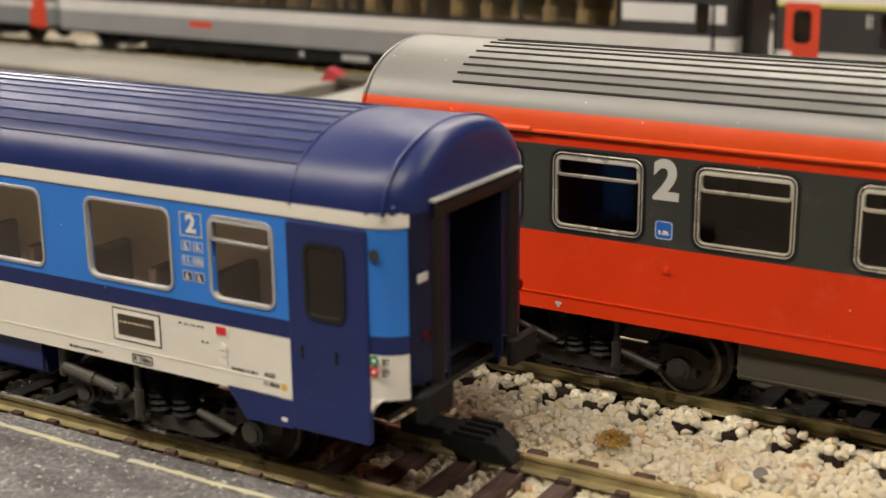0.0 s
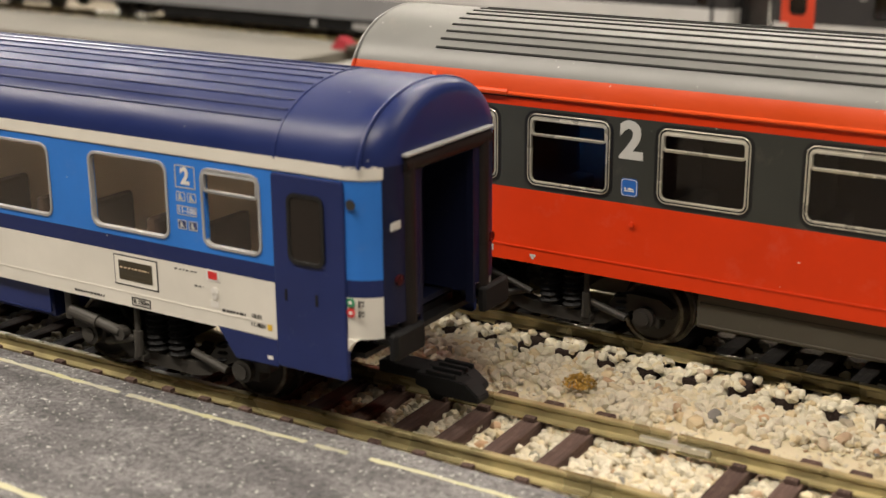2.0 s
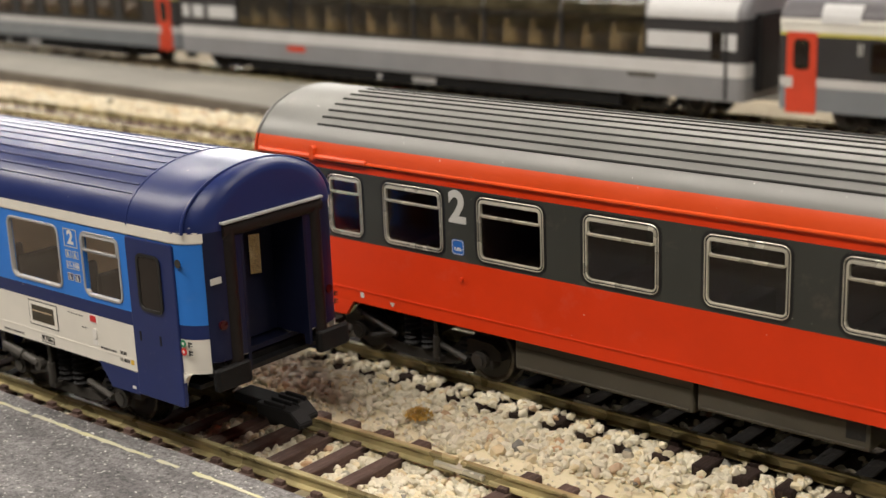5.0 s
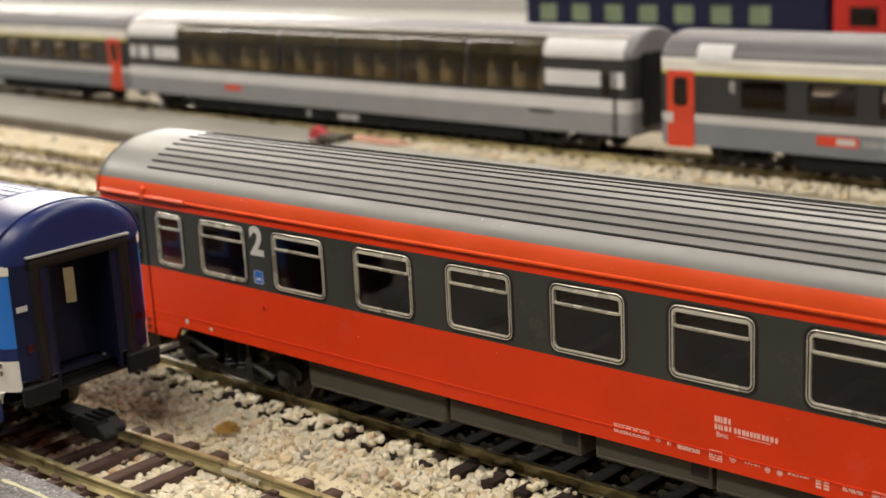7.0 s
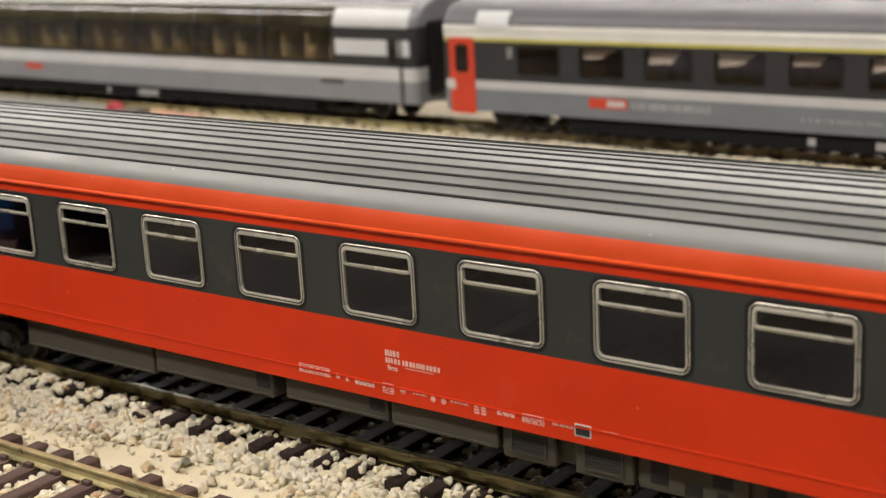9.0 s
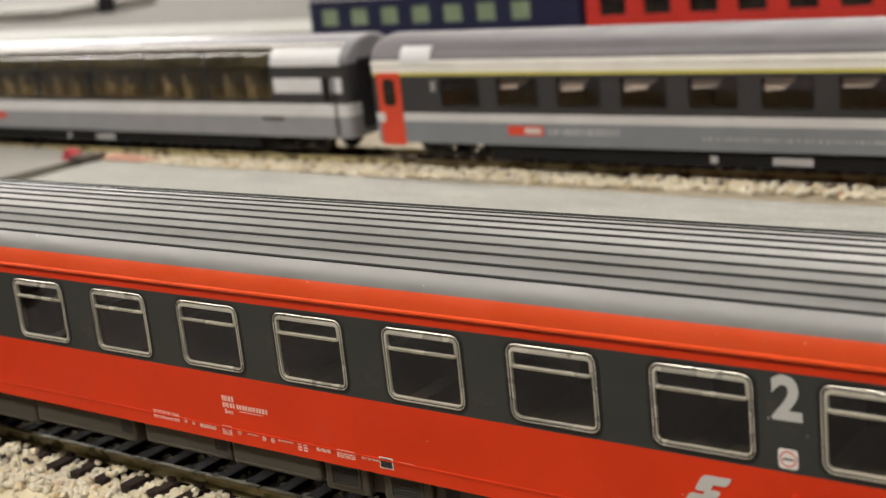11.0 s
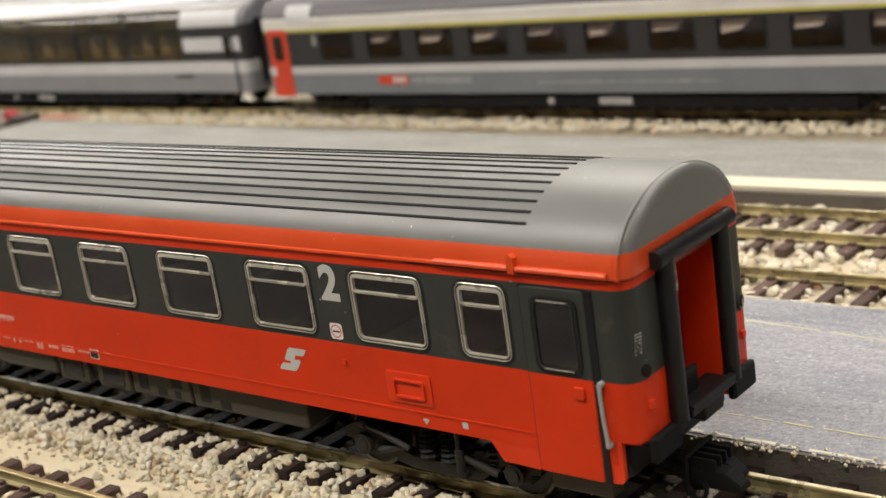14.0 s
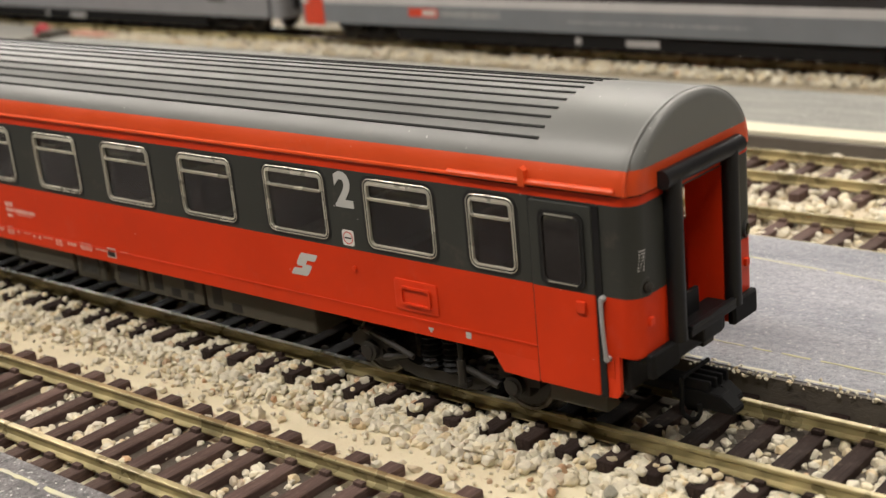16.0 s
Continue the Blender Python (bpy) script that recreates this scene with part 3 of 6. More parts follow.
def bogie_unit(coach, x, pale=False):
    """A two-axle passenger bogie: swan-neck side frames, coil springs, axle boxes, damper and wheelsets."""
    mat = M["bogie_grey"] if pale else M["bogie_dark"]
    h = 14.75
    cross = bmesh.new()
    box(cross, x - 3, x + 3, -11, 11, 7, 10.5, 0.4)
    bog = part("bogie", cross, M["black"], coach, "dark plastic bogie with coil springs")
    for s in (-1, 1):
        y0, y1 = s * 10.9, s * 12.9
        top = [(-19, 7.2), (-17, 8.4), (-12, 8.6), (-9.5, 7.8), (-7.5, 5.2), (-5, 4.4), (5, 4.4), (7.5, 5.2), (9.5, 7.8), (12, 8.6), (17, 8.4), (19, 7.2)]
        low = [(19, 5.6), (17, 5.4), (12.5, 6.0), (10.5, 4.8), (8, 3.0), (5, 2.4), (-5, 2.4), (-8, 3.0), (-10.5, 4.8), (-12.5, 6.0), (-17, 5.4), (-19, 5.6)]
        part("side_frame", prism(bmesh.new(), [(x + a, b) for a, b in top + low], min(y0, y1), max(y0, y1)), mat, bog)
        for e in (-1, 1):
            bm = bmesh.new()
            xa = x + e * 14.75
            box(bm, xa - 2.3, xa + 2.3, s * 11.6 - 1.3, s * 11.6 + 1.3, 3.6, 7.0, 0.5)
            tube(bm, (xa, s * 12.4, 5.3), (xa, s * 13.9, 5.3), 1.7, 16)
            tube(bm, (xa, s * 13.9, 5.3), (xa, s * 14.2, 5.3), 1.1, 12)
            bx = part("axle_box", bm, mat, bog)
            bm = bmesh.new()
            tube(bm, (xa - e * 3.2, s * 13.2, 4.6), (xa - e * 9.2, s * 13.4, 6.4), 0.62, 10)
            part("link_arm", bm, mat, bx)
            part("primary_spring", coil(bmesh.new(), xa - e * 4.2, s * 11.8, 4.2, 8.2, 1.3, 0.32, 4), M["matte_black"], bx)
        bm = bmesh.new()
        for dx in (-2.1, 2.1):
            coil(bm, x + dx, s * 12.0, 4.4, 11.2, 1.5, 0.55, 7)
        part("main_spring", bm, M["matte_black"], bog)
        xd = x - 4.4 if pale else x + 5.2
        bm = bmesh.new()
        tube(bm, (xd, s * 14.1, 4.0), (xd, s * 14.1, 8.0), 0.7, 12)
        tube(bm, (xd, s * 14.1, 8.0), (xd, s * 14.1, 11.5), 0.45, 10)
        box(bm, xd - 0.9, xd + 0.9, s * 13.6 - 0.8, s * 13.6 + 0.8, 3.2, 4.2, 0.2)
        part("damper", bm, mat, bog)
        bm = bmesh.new()
        if pale:
            tube(bm, (x - 17.4, s * 14.4, 8.9), (x - 12.0, s * 14.4, 8.0), 1.05, 14)
            tube(bm, (x - 12.0, s * 14.4, 8.0), (x - 7.6, s * 14.4, 7.2), 0.8, 14)
            tube(bm, (x - 7.6, s * 13.4, 7.1), (x - 7.6, s * 14.9, 7.1), 1.1, 14)
            box(bm, x - 18.6, x - 17.2, s * 13.9 - 0.9, s * 13.9 + 0.9, 7.4, 11.8, 0.25)
        else:
            tube(bm, (x - 13, s * 14.2, 9.2), (x - 4.5, s * 14.2, 6.4), 0.5, 10)
            tube(bm, (x - 14.2, s * 14.2, 9.6), (x - 13, s * 14.2, 9.2), 0.8, 10)
        part("yaw_damper", bm, mat, bog)
    for e in (-1, 1):
        wheelset(bog, x + e * 14.75)
    return bog


def buffer_pair(coach, x, e, z=12.0):
    for s in (-1, 1):
        bm = bmesh.new()
        tube(bm, (x - e * 2.5, s * 11.1, z), (x + e * 2.2, s * 11.1, z), 1.3, 16)
        b = part("buffer", bm, M["black"], coach, "black buffer with a rectangular plate")
        pts = rr(7.2, 3.7, 0.5, 3)
        bm = bmesh.new()
        rows = []
        for dx, k in ((0, 1.0), (0.7, 1.0), (0.95, 0.86)):
            rows.append([bm.verts.new((x + e * (2.2 + dx - 0.035 * (p[0] * k) ** 2 * 0.6), s * 11.1 + p[0] * k, z + p[1] * k)) for p in pts])
        for a, c in zip(rows, rows[1:]):
            for i in range(len(a)):
                bm.faces.new((a[i], a[(i + 1) % len(a)], c[(i + 1) % len(a)], c[i]))
        bm.faces.new(rows[0][::-1])
        bm.faces.new(rows[-1])
        part("buffer_plate", bm, M["matte_black"], b)


def coupler(coach, x, e, z=3.6, loop=True):
    """The black close coupling: shaft, two ridged wedge heads, a hook below and, if wanted, a cross loop."""
    def span(a, b):
        return min(x + e * a, x + e * b), max(x + e * a, x + e * b)
    mat = M["matte_black"]
    c = part("coupling", box(bmesh.new(), *span(-8, 0.4), -2.0, 2.0, z - 0.8, z + 0.9, 0.3), mat, coach, "black plastic close coupling")
    for y0, y1, reach in ((-3.4, -0.5, 9.2), (-0.1, 2.6, 7.4)):
        bm = bmesh.new()
        prism(bm, [(x - e * 1, z + 1.0), (x + e * 4.2, z + 1.0), (x + e * (reach - 2.2), z + 0.9), (x + e * reach, z - 0.8), (x + e * reach, z - 1.7), (x + e * 3, z - 1.7), (x - e * 1, z - 0.9)], y0, y1)
        bmesh.ops.bevel(bm, geom=bm.edges[:], offset=0.18, segments=2, affect="EDGES")
        h = part("coupling_head", bm, mat, c)
        part("coupling_rib", box(bmesh.new(), *span(0.6, 5.2), y0 + 0.3, y0 + 0.9, z + 0.9, z + (2.5 if loop else 1.6), 0.15), mat, h)
        part("coupling_rib", box(bmesh.new(), *span(0.6, 5.2), y1 - 0.9, y1 - 0.3, z + 0.9, z + (2.5 if loop else 1.6), 0.15), mat, h)
    if loop:
        bm = bmesh.new()
        tube(bm, (x + e * 1.4, -4.3, z + 2.9), (x + e * 1.4, 3.2, z + 2.9), 0.36, 10)
        bow = [(1.4, 3.0), (1.2, -2.0), (1.6, -2.9), (2.6, -3.3), (3.7, -3.0), (4.2, -2.0), (4.2, -0.6)]
        for a, b in zip(bow, bow[1:]):
            tube(bm, (x + e * a[0], -4.2, z + a[1]), (x + e * b[0], -4.2, z + b[1]), 0.36, 10)
        part("coupling_loop", bm, mat, c)
    part("coupling_hook", prism(bmesh.new(), [(x + e * 0.2, z - 1.2), (x + e * 3.4, z - 1.4), (x + e * 2.8, z - 2.6), (x + e * 1.2, z - 2.8)], -2.6, -1.4), mat, c)


def gangway(coach, x, e, z_lo, z_hi, half=11.2, out=3.0, mat=None, post=None):
    """The rubber bellows frame round the end doorway: two posts and a head roll."""
    r = 1.3
    post = post or half - r
    mat = mat or M["rubber"]
    xm = x + e * (out - r)
    bm = bmesh.new()
    tube(bm, (xm, -half, z_hi - r), (xm, half, z_hi - r), r, 18)
    box(bm, min(x - e * 0.3, xm), max(x - e * 0.3, xm), -half + 0.4, half - 0.4, z_hi - r - 1.0, z_hi - r + 1.0, 0.2)
    g = part("gangway", bm, mat, coach, "black rubber gangway head roll", smooth=True)
    for s in (-1, 1):
        bm = bmesh.new()
        tube(bm, (xm, s * post, z_lo), (xm, s * post, z_hi - 1), r, 18)
        box(bm, min(x - e * 0.3, xm), max(x - e * 0.3, xm), s * post - 1.0, s * post + 1.0, z_lo + 0.4, z_hi - 1.2, 0.2)
        part("gangway_post", bm, mat, g, smooth=True)
    return g


M["dark_pane"] = paint("smoked_pane", (0.016, 0.012, 0.010), 0.07, vary=0.3, dust=0.0, grain=0, gloss=0.45)


# ---- setting: room, board, platforms ----
def slab(name, pts, z0, z1, mat, label="", kind="structure", category="platform"):
    bm = prism(bmesh.new(), pts, z0, z1, "xy")
    return tagged(part(name, bm, mat), label, category, "", kind)


def sheet(name, x0, x1, y0, y1, z, step, mat, rise=0.0, seed=1.0, label="", category="ground"):
    """A level sheet with a gently uneven top."""
    nx, ny = max(1, round((x1 - x0) / step)), max(1, round((y1 - y0) / step))
    bm = bmesh.new()
    vs = [[bm.verts.new((x0 + (x1 - x0) * i / nx, y0 + (y1 - y0) * j / ny,
           z + rise * noise.noise(((x0 + (x1 - x0) * i / nx) * 0.05, (y0 + (y1 - y0) * j / ny) * 0.05, seed)))) for j in range(ny + 1)] for i in range(nx + 1)]
    for i in range(nx):
        for j in range(ny):
            bm.faces.new((vs[i][j], vs[i + 1][j], vs[i + 1][j + 1], vs[i][j + 1]))
    return tagged(part(name, bm, mat, smooth=True), label, category, "", "structure")


def room_wall(name, x0, x1, y0, y1, z0, z1, mat, label):
    tagged(part(name, box(bmesh.new(), x0, x1, y0, y1, z0, z1), mat), label, "room", "", "structure")


room_wall("floor", -5000, 5000, -4000, 5000, -1000, -950, M["carpet"], "dark covered floor of the exhibition room")
room_wall("ceiling", -5000, 5000, -4000, 5000, 1550, 1600, M["plaster"], "plain pale ceiling with tube lamps")
room_wall("wall_north", -5000, 5000, 5000, 5060, -950, 1550, M["plaster"], "plain plastered wall behind the layout")
room_wall("wall_south", -5000, 5000, -4060, -4000, -950, 1550, M["plaster"], "plain plastered wall behind the viewer")
room_wall("wall_west", -5060, -5000, -4000, 5000, -950, 1550, M["white_wall"], "plain plastered side wall")
w1 = thing("window_1", "bright window with a white frame in the side wall", "window", "", (-5000, 3500, 800), 0, "structure")
bm = bmesh.new()
for a, b, c, d in ((-1260, 1260, 450, 520), (-1260, 1260, -520, -450), (-1260, -1200, -450, 450), (1200, 1260, -450, 450)):
    box(bm, 0, 60, a, b, c, d, 4)
part("window_frame", bm, M["white"], w1)
room_wall("wall_east", 5000, 5060, -4000, 5000, -950, 1550, M["plaster"], "plain plastered side wall")

M["tube"] = bpy.data.materials.new("lit_tube")
M["tube"].use_nodes = True
M["tube"].node_tree.nodes["Principled BSDF"].inputs["Emission Color"].default_value = (1.0, 0.90, 0.77, 1)
M["tube"].node_tree.nodes["Principled BSDF"].inputs["Emission Strength"].default_value = 12.0
for tx, ty, watts in TUBES:
    light = thing("ceiling_light", "white batten with a lit tube under the ceiling", "ceiling light", "ceiling lights", (tx * 1000, ty * 1000, 1550))
    part("housing", box(bmesh.new(), -640, 640, -90, 90, -30, 0, 6), M["alu"], light)
    part("tube", tube(bmesh.new(), (-610, 0, -48), (610, 0, -48), 13, 16), M["tube"], light, "glowing tube")

BASE = -4.6
tagged(part("ground", box(bmesh.new(), -2600, 2200, -420, 2400, -40, BASE - 0.8), M["board"]), "pale wooden baseboard of the layout, sanded", "baseboard", "", "structure")
for lx in (-2400, -200, 2000):
    for ly in (-300, 2280):
        leg = tagged(part("table_leg", box(bmesh.new(), lx - 45, lx + 45, ly - 45, ly + 45, -950, -40, 4), M["interior_warm"]), "plain wooden leg under the baseboard", "table leg", "", "structure")
sheet("sand_strip", -420, 420, -46, 31, -4.1, 3.0, M["sand"], 0.55, 1.0, "beige sand strip between the front tracks", "sand")
# dark sheets stand in for the shadow in the sleeper gaps
sheet("shaded_track_bed", -20, 420, -38.6, -21.8, -3.75, 3.0, M["shaded_track_bed"], 0.3, 2.0, "dark brown sheet for the shade between the front rails", "track bed")
sheet("shaded_track_bed", -330, 420, 8.4, 32.0, -3.75, 3.0, M["shaded_track_bed"], 0.3, 4.0, "dark brown sheet for the shade round the second rails", "track bed")
sheet("ballast_bed", -900, 500, 91, 166, -3.9, 6.0, M["far_ballast"], 0.8, 3.0, "pale ballast bed of the middle tracks", "ballast")
sheet("ballast_bed", -1000, 700, 206, 318, -3.6, 8.0, M["dull_ballast"], 0.7, 5.0, "dull brown ballast bed under the long train", "ballast")

sheet("ballast_bed", -900, -306, 166.2, 198, -4.0, 6.0, M["far_ballast"], 0.8, 6.0, "pale ballast bed beside the worn platform", "ballast")

slab("platform_front", [(-520, -56), (-188, -51.4), (-143, -50.1), (-107, -48.4), (-60, -47.6), (0, -47.2), (90, -46.6), (300, -45), (300, -90), (-100, -86), (-150, -86), (-520, -88)],
     -6, 1.0, M["asphalt"], "grey gritty platform with worn yellow edge lines")
slab("platform_back_edge", [(-520, -88.3), (-150, -86.3), (-100, -86.3), (300, -90.3), (300, -260), (-520, -260)], -6, -0.5, M["kerb_dark"], "dark brown board edge beside the platform", category="board edge")
slab("platform_middle", [(-190, 33.2), (60, 33.4), (150, 32.6), (500, 29.5), (500, 91.3), (-190, 91.7)], -6, 1.0, M["slate"], "blue-grey painted platform with a yellow line")
slab("platform_middle_edge", [(-190, 32.4), (60, 32.6), (150, 31.8), (500, 28.7), (500, 29.4), (150, 32.5), (60, 33.3), (-190, 33.1)], -6, 0.8, M["kerb_dark"], "dark rough platform face", category="platform edge")
slab("platform_far", [(-305, 174.3), (600, 174.3), (600, 209), (-10, 213), (-305, 224)], -6, 1.0, M["far_slate"], "grey painted far platform")
slab("platform_far_edge", [(-305, 166), (600, 166), (600, 174.2), (-305, 174.2)], -6, 1.2, M["pale_edge"], "pale strip along the far platform edge", category="platform edge")
slab("platform_far_face", [(-305, 164.4), (600, 164.4), (600, 165.9), (-305, 165.9)], -6, 0.2, M["kerb_dark"], "dark face of the far platform", category="platform edge")
slab("platform_west", [(-1000, 236), (-555, 199.5), (-457, 196.5), (-411, 194), (-388, 192), (-360, 189.5), (-324, 184.5), (-322, 191), (-318, 236), (-365, 242), (-530, 244), (-1000, 280)], -6, 1.2, M["road_grey"], "worn grey platform with a dark side")
slab("platform_west_face", [(-1000, 234.6), (-555, 198.1), (-457, 195.1), (-411, 192.6), (-388, 190.6), (-360, 188.1), (-322.6, 183.1), (-322.6, 184.2), (-360, 189.4), (-388, 191.9), (-411, 193.9), (-457, 196.4), (-555, 199.4), (-1000, 235.9)], -6, 0.9, M["kerb_dark"], "dark side of the grey platform", category="platform edge")
slab("road_rear", [(-2500, 700), (900, 640), (900, 720), (-2500, 800)], -6, 0.5, M["far_slate"], "pale grey strip of the rear station area", category="road")
slab("road_rear_wide", [(-2500, 960), (-1230, 930), (-1230, 1090), (-2500, 1180)], -6, 6, M["road_grey"], "broad grey rear platform", category="platform")
slab("platform_rear", [(-1600, 325), (900, 318), (900, 430), (-1600, 440)], -6, 1.0, M["road_grey"], "grey rear platform", category="platform")


def line_strip(name, pts, w, z, label, mat=None):
    """A painted line with ragged edges, laid on a platform."""
    rng = random.Random(len(pts) * 7 + int(abs(pts[0][0])))
    bm = bmesh.new()
    rows = []
    for (xa, ya), (xb, yb) in zip(pts, pts[1:]):
        n = max(2, int(abs(xb - xa) / 1.6))
        for i in range(n):
            k = i / n
            x, y = xa + (xb - xa) * k, ya + (yb - ya) * k
            half = w / 2 * rng.uniform(0.5, 1.15)
            j = rng.uniform(-0.12, 0.12)
            rows.append((x, y + j - half, y + j + half))
    vs = [(bm.verts.new((x, a, z)), bm.verts.new((x, b, z))) for x, a, b in rows]
    for i, (a, b) in enumerate(zip(vs, vs[1:])):
        if rng.random() > (0.1 + 0.5 * noise.noise((rows[i][0] * 0.05, rows[i][1] * 0.02, 3.0))):
            bm.faces.new((a[0], b[0], b[1], a[1]))
    got = bmesh.ops.extrude_face_region(bm, geom=bm.faces[:])
    bmesh.ops.translate(bm, vec=(0, 0, -0.1), verts=[g for g in got["geom"] if isinstance(g, bmesh.types.BMVert)])
    tagged(part(name, bm, mat or M["yellow_line"]), label, "line marking", "", "structure")


line_strip("line_marking", [(-510, -58.5), (-184, -54.4), (-153, -53.9), (-127, -53.2), (-107, -52.4), (-60, -51.4), (0, -50.8), (77, -50.2), (160, -49.6)], 0.95, 1.06, "worn yellow line along the platform edge")
line_strip("line_marking", [(-510, -85), (-155, -82.4), (-128, -82.2), (-80, -82.8), (160, -86)], 1.3, 1.06, "worn yellow line along the far side of the platform")
line_strip("line_marking", [(-150, 41.2), (134, 40.6), (162, 40.5), (400, 40)], 0.6, 1.08, "thin yellow line along the platform edge")
line_strip("edge_marking", [(-180, 33.9), (60, 34.1), (150, 33.3), (400, 31.0)], 0.7, 1.06, "ragged pale edge of the platform", M["pale_edge"])
line_strip("line_marking", [(-150, 83.0), (100, 81.5), (150, 77.5), (400, 66)], 0.6, 1.08, "thin yellow line near the platform's far edge")


# ---- tracks ----
RAIL_SEC = [(-1.0, -2.3), (-1.0, -2.05), (-0.28, -1.75), (-0.28, -0.75), (-0.55, -0.45), (-0.55, -0.08), (-0.42, 0.0), (0.42, 0.0), (0.55, -0.08), (0.55, -0.45), (0.28, -0.75), (0.28, -1.75), (1.0, -2.05), (1.0, -2.3)]


def rail_mesh(x0, x1, y):
    bm = bmesh.new()
    n = max(1, int((x1 - x0) / 40))
    rows = [[bm.verts.new((x0 + (x1 - x0) * i / n, y + a, b)) for a, b in RAIL_SEC] for i in range(n + 1)]
    for a, b in zip(rows, rows[1:]):
        for i in range(len(a)):
            j = (i + 1) % len(a)
            bm.faces.new((a[i], b[i], b[j], a[j]))
    bm.faces.new(rows[0])
    bm.faces.new(rows[-1][::-1])
    return bm


def sleeper_mesh(half=15.6, w=2.8, mat="sleeper"):
    bm = bmesh.new()
    box(bm, -w / 2, w / 2, -half, half, -4.4, -2.3, 0.25)
    for s in (-1, 1):
        for k in (-1, 1):
            box(bm, -0.9, 0.9, s * 8.8 + k * 1.35 - 0.5, s * 8.8 + k * 1.35 + 0.5, -2.35, -1.6, 0.15)
    bmesh.ops.recalc_face_normals(bm, faces=bm.faces)
    bm.transform(Matrix.Scale(MM, 4))
    me = bpy.data.meshes.new("sleeper")
    bm.to_mesh(me)
    bm.free()
    me.materials.append(M[mat])
    return me


SLEEPER = sleeper_mesh()


def track(y, pieces, spots, label, gauge=17.4, turn=0.0, mesh=None, bend=None):
    """A track: rails in lengths (near, far) and one sleeper object after another."""
    tr = thing("track", label, "track", "model railway tracks", (0, y, 0), turn, "structure")
    for side, lengths in zip((-1, 1), pieces):
        for x0, x1 in lengths:
            bm = rail_mesh(x0, x1, side * gauge / 2)
            if bend and x1 <= bend[0] + 4:
                bm.transform(Matrix.Translation((bend[0], 0, 0)) @ Matrix.Rotation(radians(bend[1]), 4, "Z") @ Matrix.Translation((-bend[0], 0, 0)))
            part("rail", bm, M["rail"], tr)
    rng = random.Random(int(abs(y) * 10))
    for x in spots:
        s = new("sleeper", mesh or SLEEPER)
        s.parent = tr
        s.matrix_basis = pose((x + rng.uniform(-0.2, 0.2)) * MM, 0, rng.uniform(-0.1, 0.1) * MM, 0, 0, rng.uniform(-0.8, 0.8))
        if bend and x < bend[0]:
            s.matrix_basis = Matrix.Translation((bend[0] * MM, 0, 0)) @ Matrix.Rotation(radians(bend[1]), 4, "Z") @ Matrix.Translation((-bend[0] * MM, 0, 0)) @ s.matrix_basis
    return tr


def evenly(x0, x1, pitch):
    return [x0 + pitch * k for k in range(int((x1 - x0) / pitch) + 1)]


# sleepers of the front track, with a wide gap at the rail joint, and of the second track
FRONT_SLEEPERS = [-100.8 - 7.3 * k for k in range(32)][::-1] + [-93.0, -70.9, -63.9, -57.1] + evenly(-50.4, 20, 7.52) + evenly(24.8, 300, 7.11)
RED_SLEEPERS = evenly(63.5 - 7.23 * 58, 300, 7.23)
track(-30.7, ([(-520, -83.9), (-83.5, 420)], [(-520, -80.6), (-79.6, 420)]), FRONT_SLEEPERS, "brass-coloured rails on brown sleepers, front track", 17.5, 0.64, bend=(-83.7, 1.6))
track(16.25, ([(-520, 420)], [(-520, 420)]), RED_SLEEPERS, "brass-coloured rails on dark sleepers, second track", mesh=sleeper_mesh(15.1, 2.9, "dark_sleeper"))
track(102.9, ([(-900, 500)], [(-900, 500)]), evenly(-600, 380, 7.3), "brass-coloured rails in pale ballast, middle track")
track(145.5, ([(-900, 500)], [(-900, 500)]), evenly(-600, 380, 7.3), "brass-coloured rails in pale ballast beside the far platform")
track(261, ([(-1000, 700)], [(-1000, 700)]), evenly(-700, 420, 7.3), "brass-coloured rails under the long grey train")
bm = bmesh.new()
box(bm, -85, -75, -22.9 - 0.95, -22.9 + 0.95, -1.9, -1.1, 0.15)
tagged(part("rail_joiner", bm, M["silver"]), "silvery metal joiner between two rail ends", "rail joiner")


# ---- the red coach ----
RC_Y, HALF = 16.25, 16.25


def small_plate(coach, name, x0, x1, z0, z1, y, mat, label="", side=-1, out=0.05):
    return part(name, box(bmesh.new(), x0, x1, y - out, y + 0.05, z0, z1), mat, coach, label)


def print_bars(coach, x0, x1, z, hgt, y, mat, rng, name="lettering", gap=0.35, thin=0.22, thick=0.6):
    """Lettering too small to read, as plain bars."""
    bm = bmesh.new()
    x = x0
    while x < x1:
        w = rng.uniform(thin, thick)
        box(bm, x, min(x + w, x1), y - 0.04, y + 0.04, z, z + hgt)
        x += w + gap * rng.uniform(0.6, 1.3)
    return part(name, bm, mat, coach)


def coach_interior(coach, x0, x1, floor, mat, pitch, first, top=37, mat2=None):
    bm = bmesh.new()
    box(bm, x0 + 18, x1 - 18, -14.0, 14.0, floor - 1.2, floor)
    part("floor", bm, mat, coach)
    bm = bmesh.new()
    x = first
    while x < x1 - 24:
        box(bm, x - 0.5, x + 0.5, -13.8, 5.5, floor, top)
        for s in (-1, 1):
            box(bm, x + s * 0.5, x + s * 5.0, -13.0, 5.0, floor, floor + 6, 0.6)
            box(bm, x + s * 0.5, x + s * 2.2, -13.0, 5.0, floor + 6, floor + 15, 0.6)
        x += pitch
    part("compartment_seats", bm, mat2 or mat, coach)
    part("corridor_wall", box(bmesh.new(), x0 + 22, x1 - 22, 5.6, 6.2, floor, top), mat2 or mat, coach)


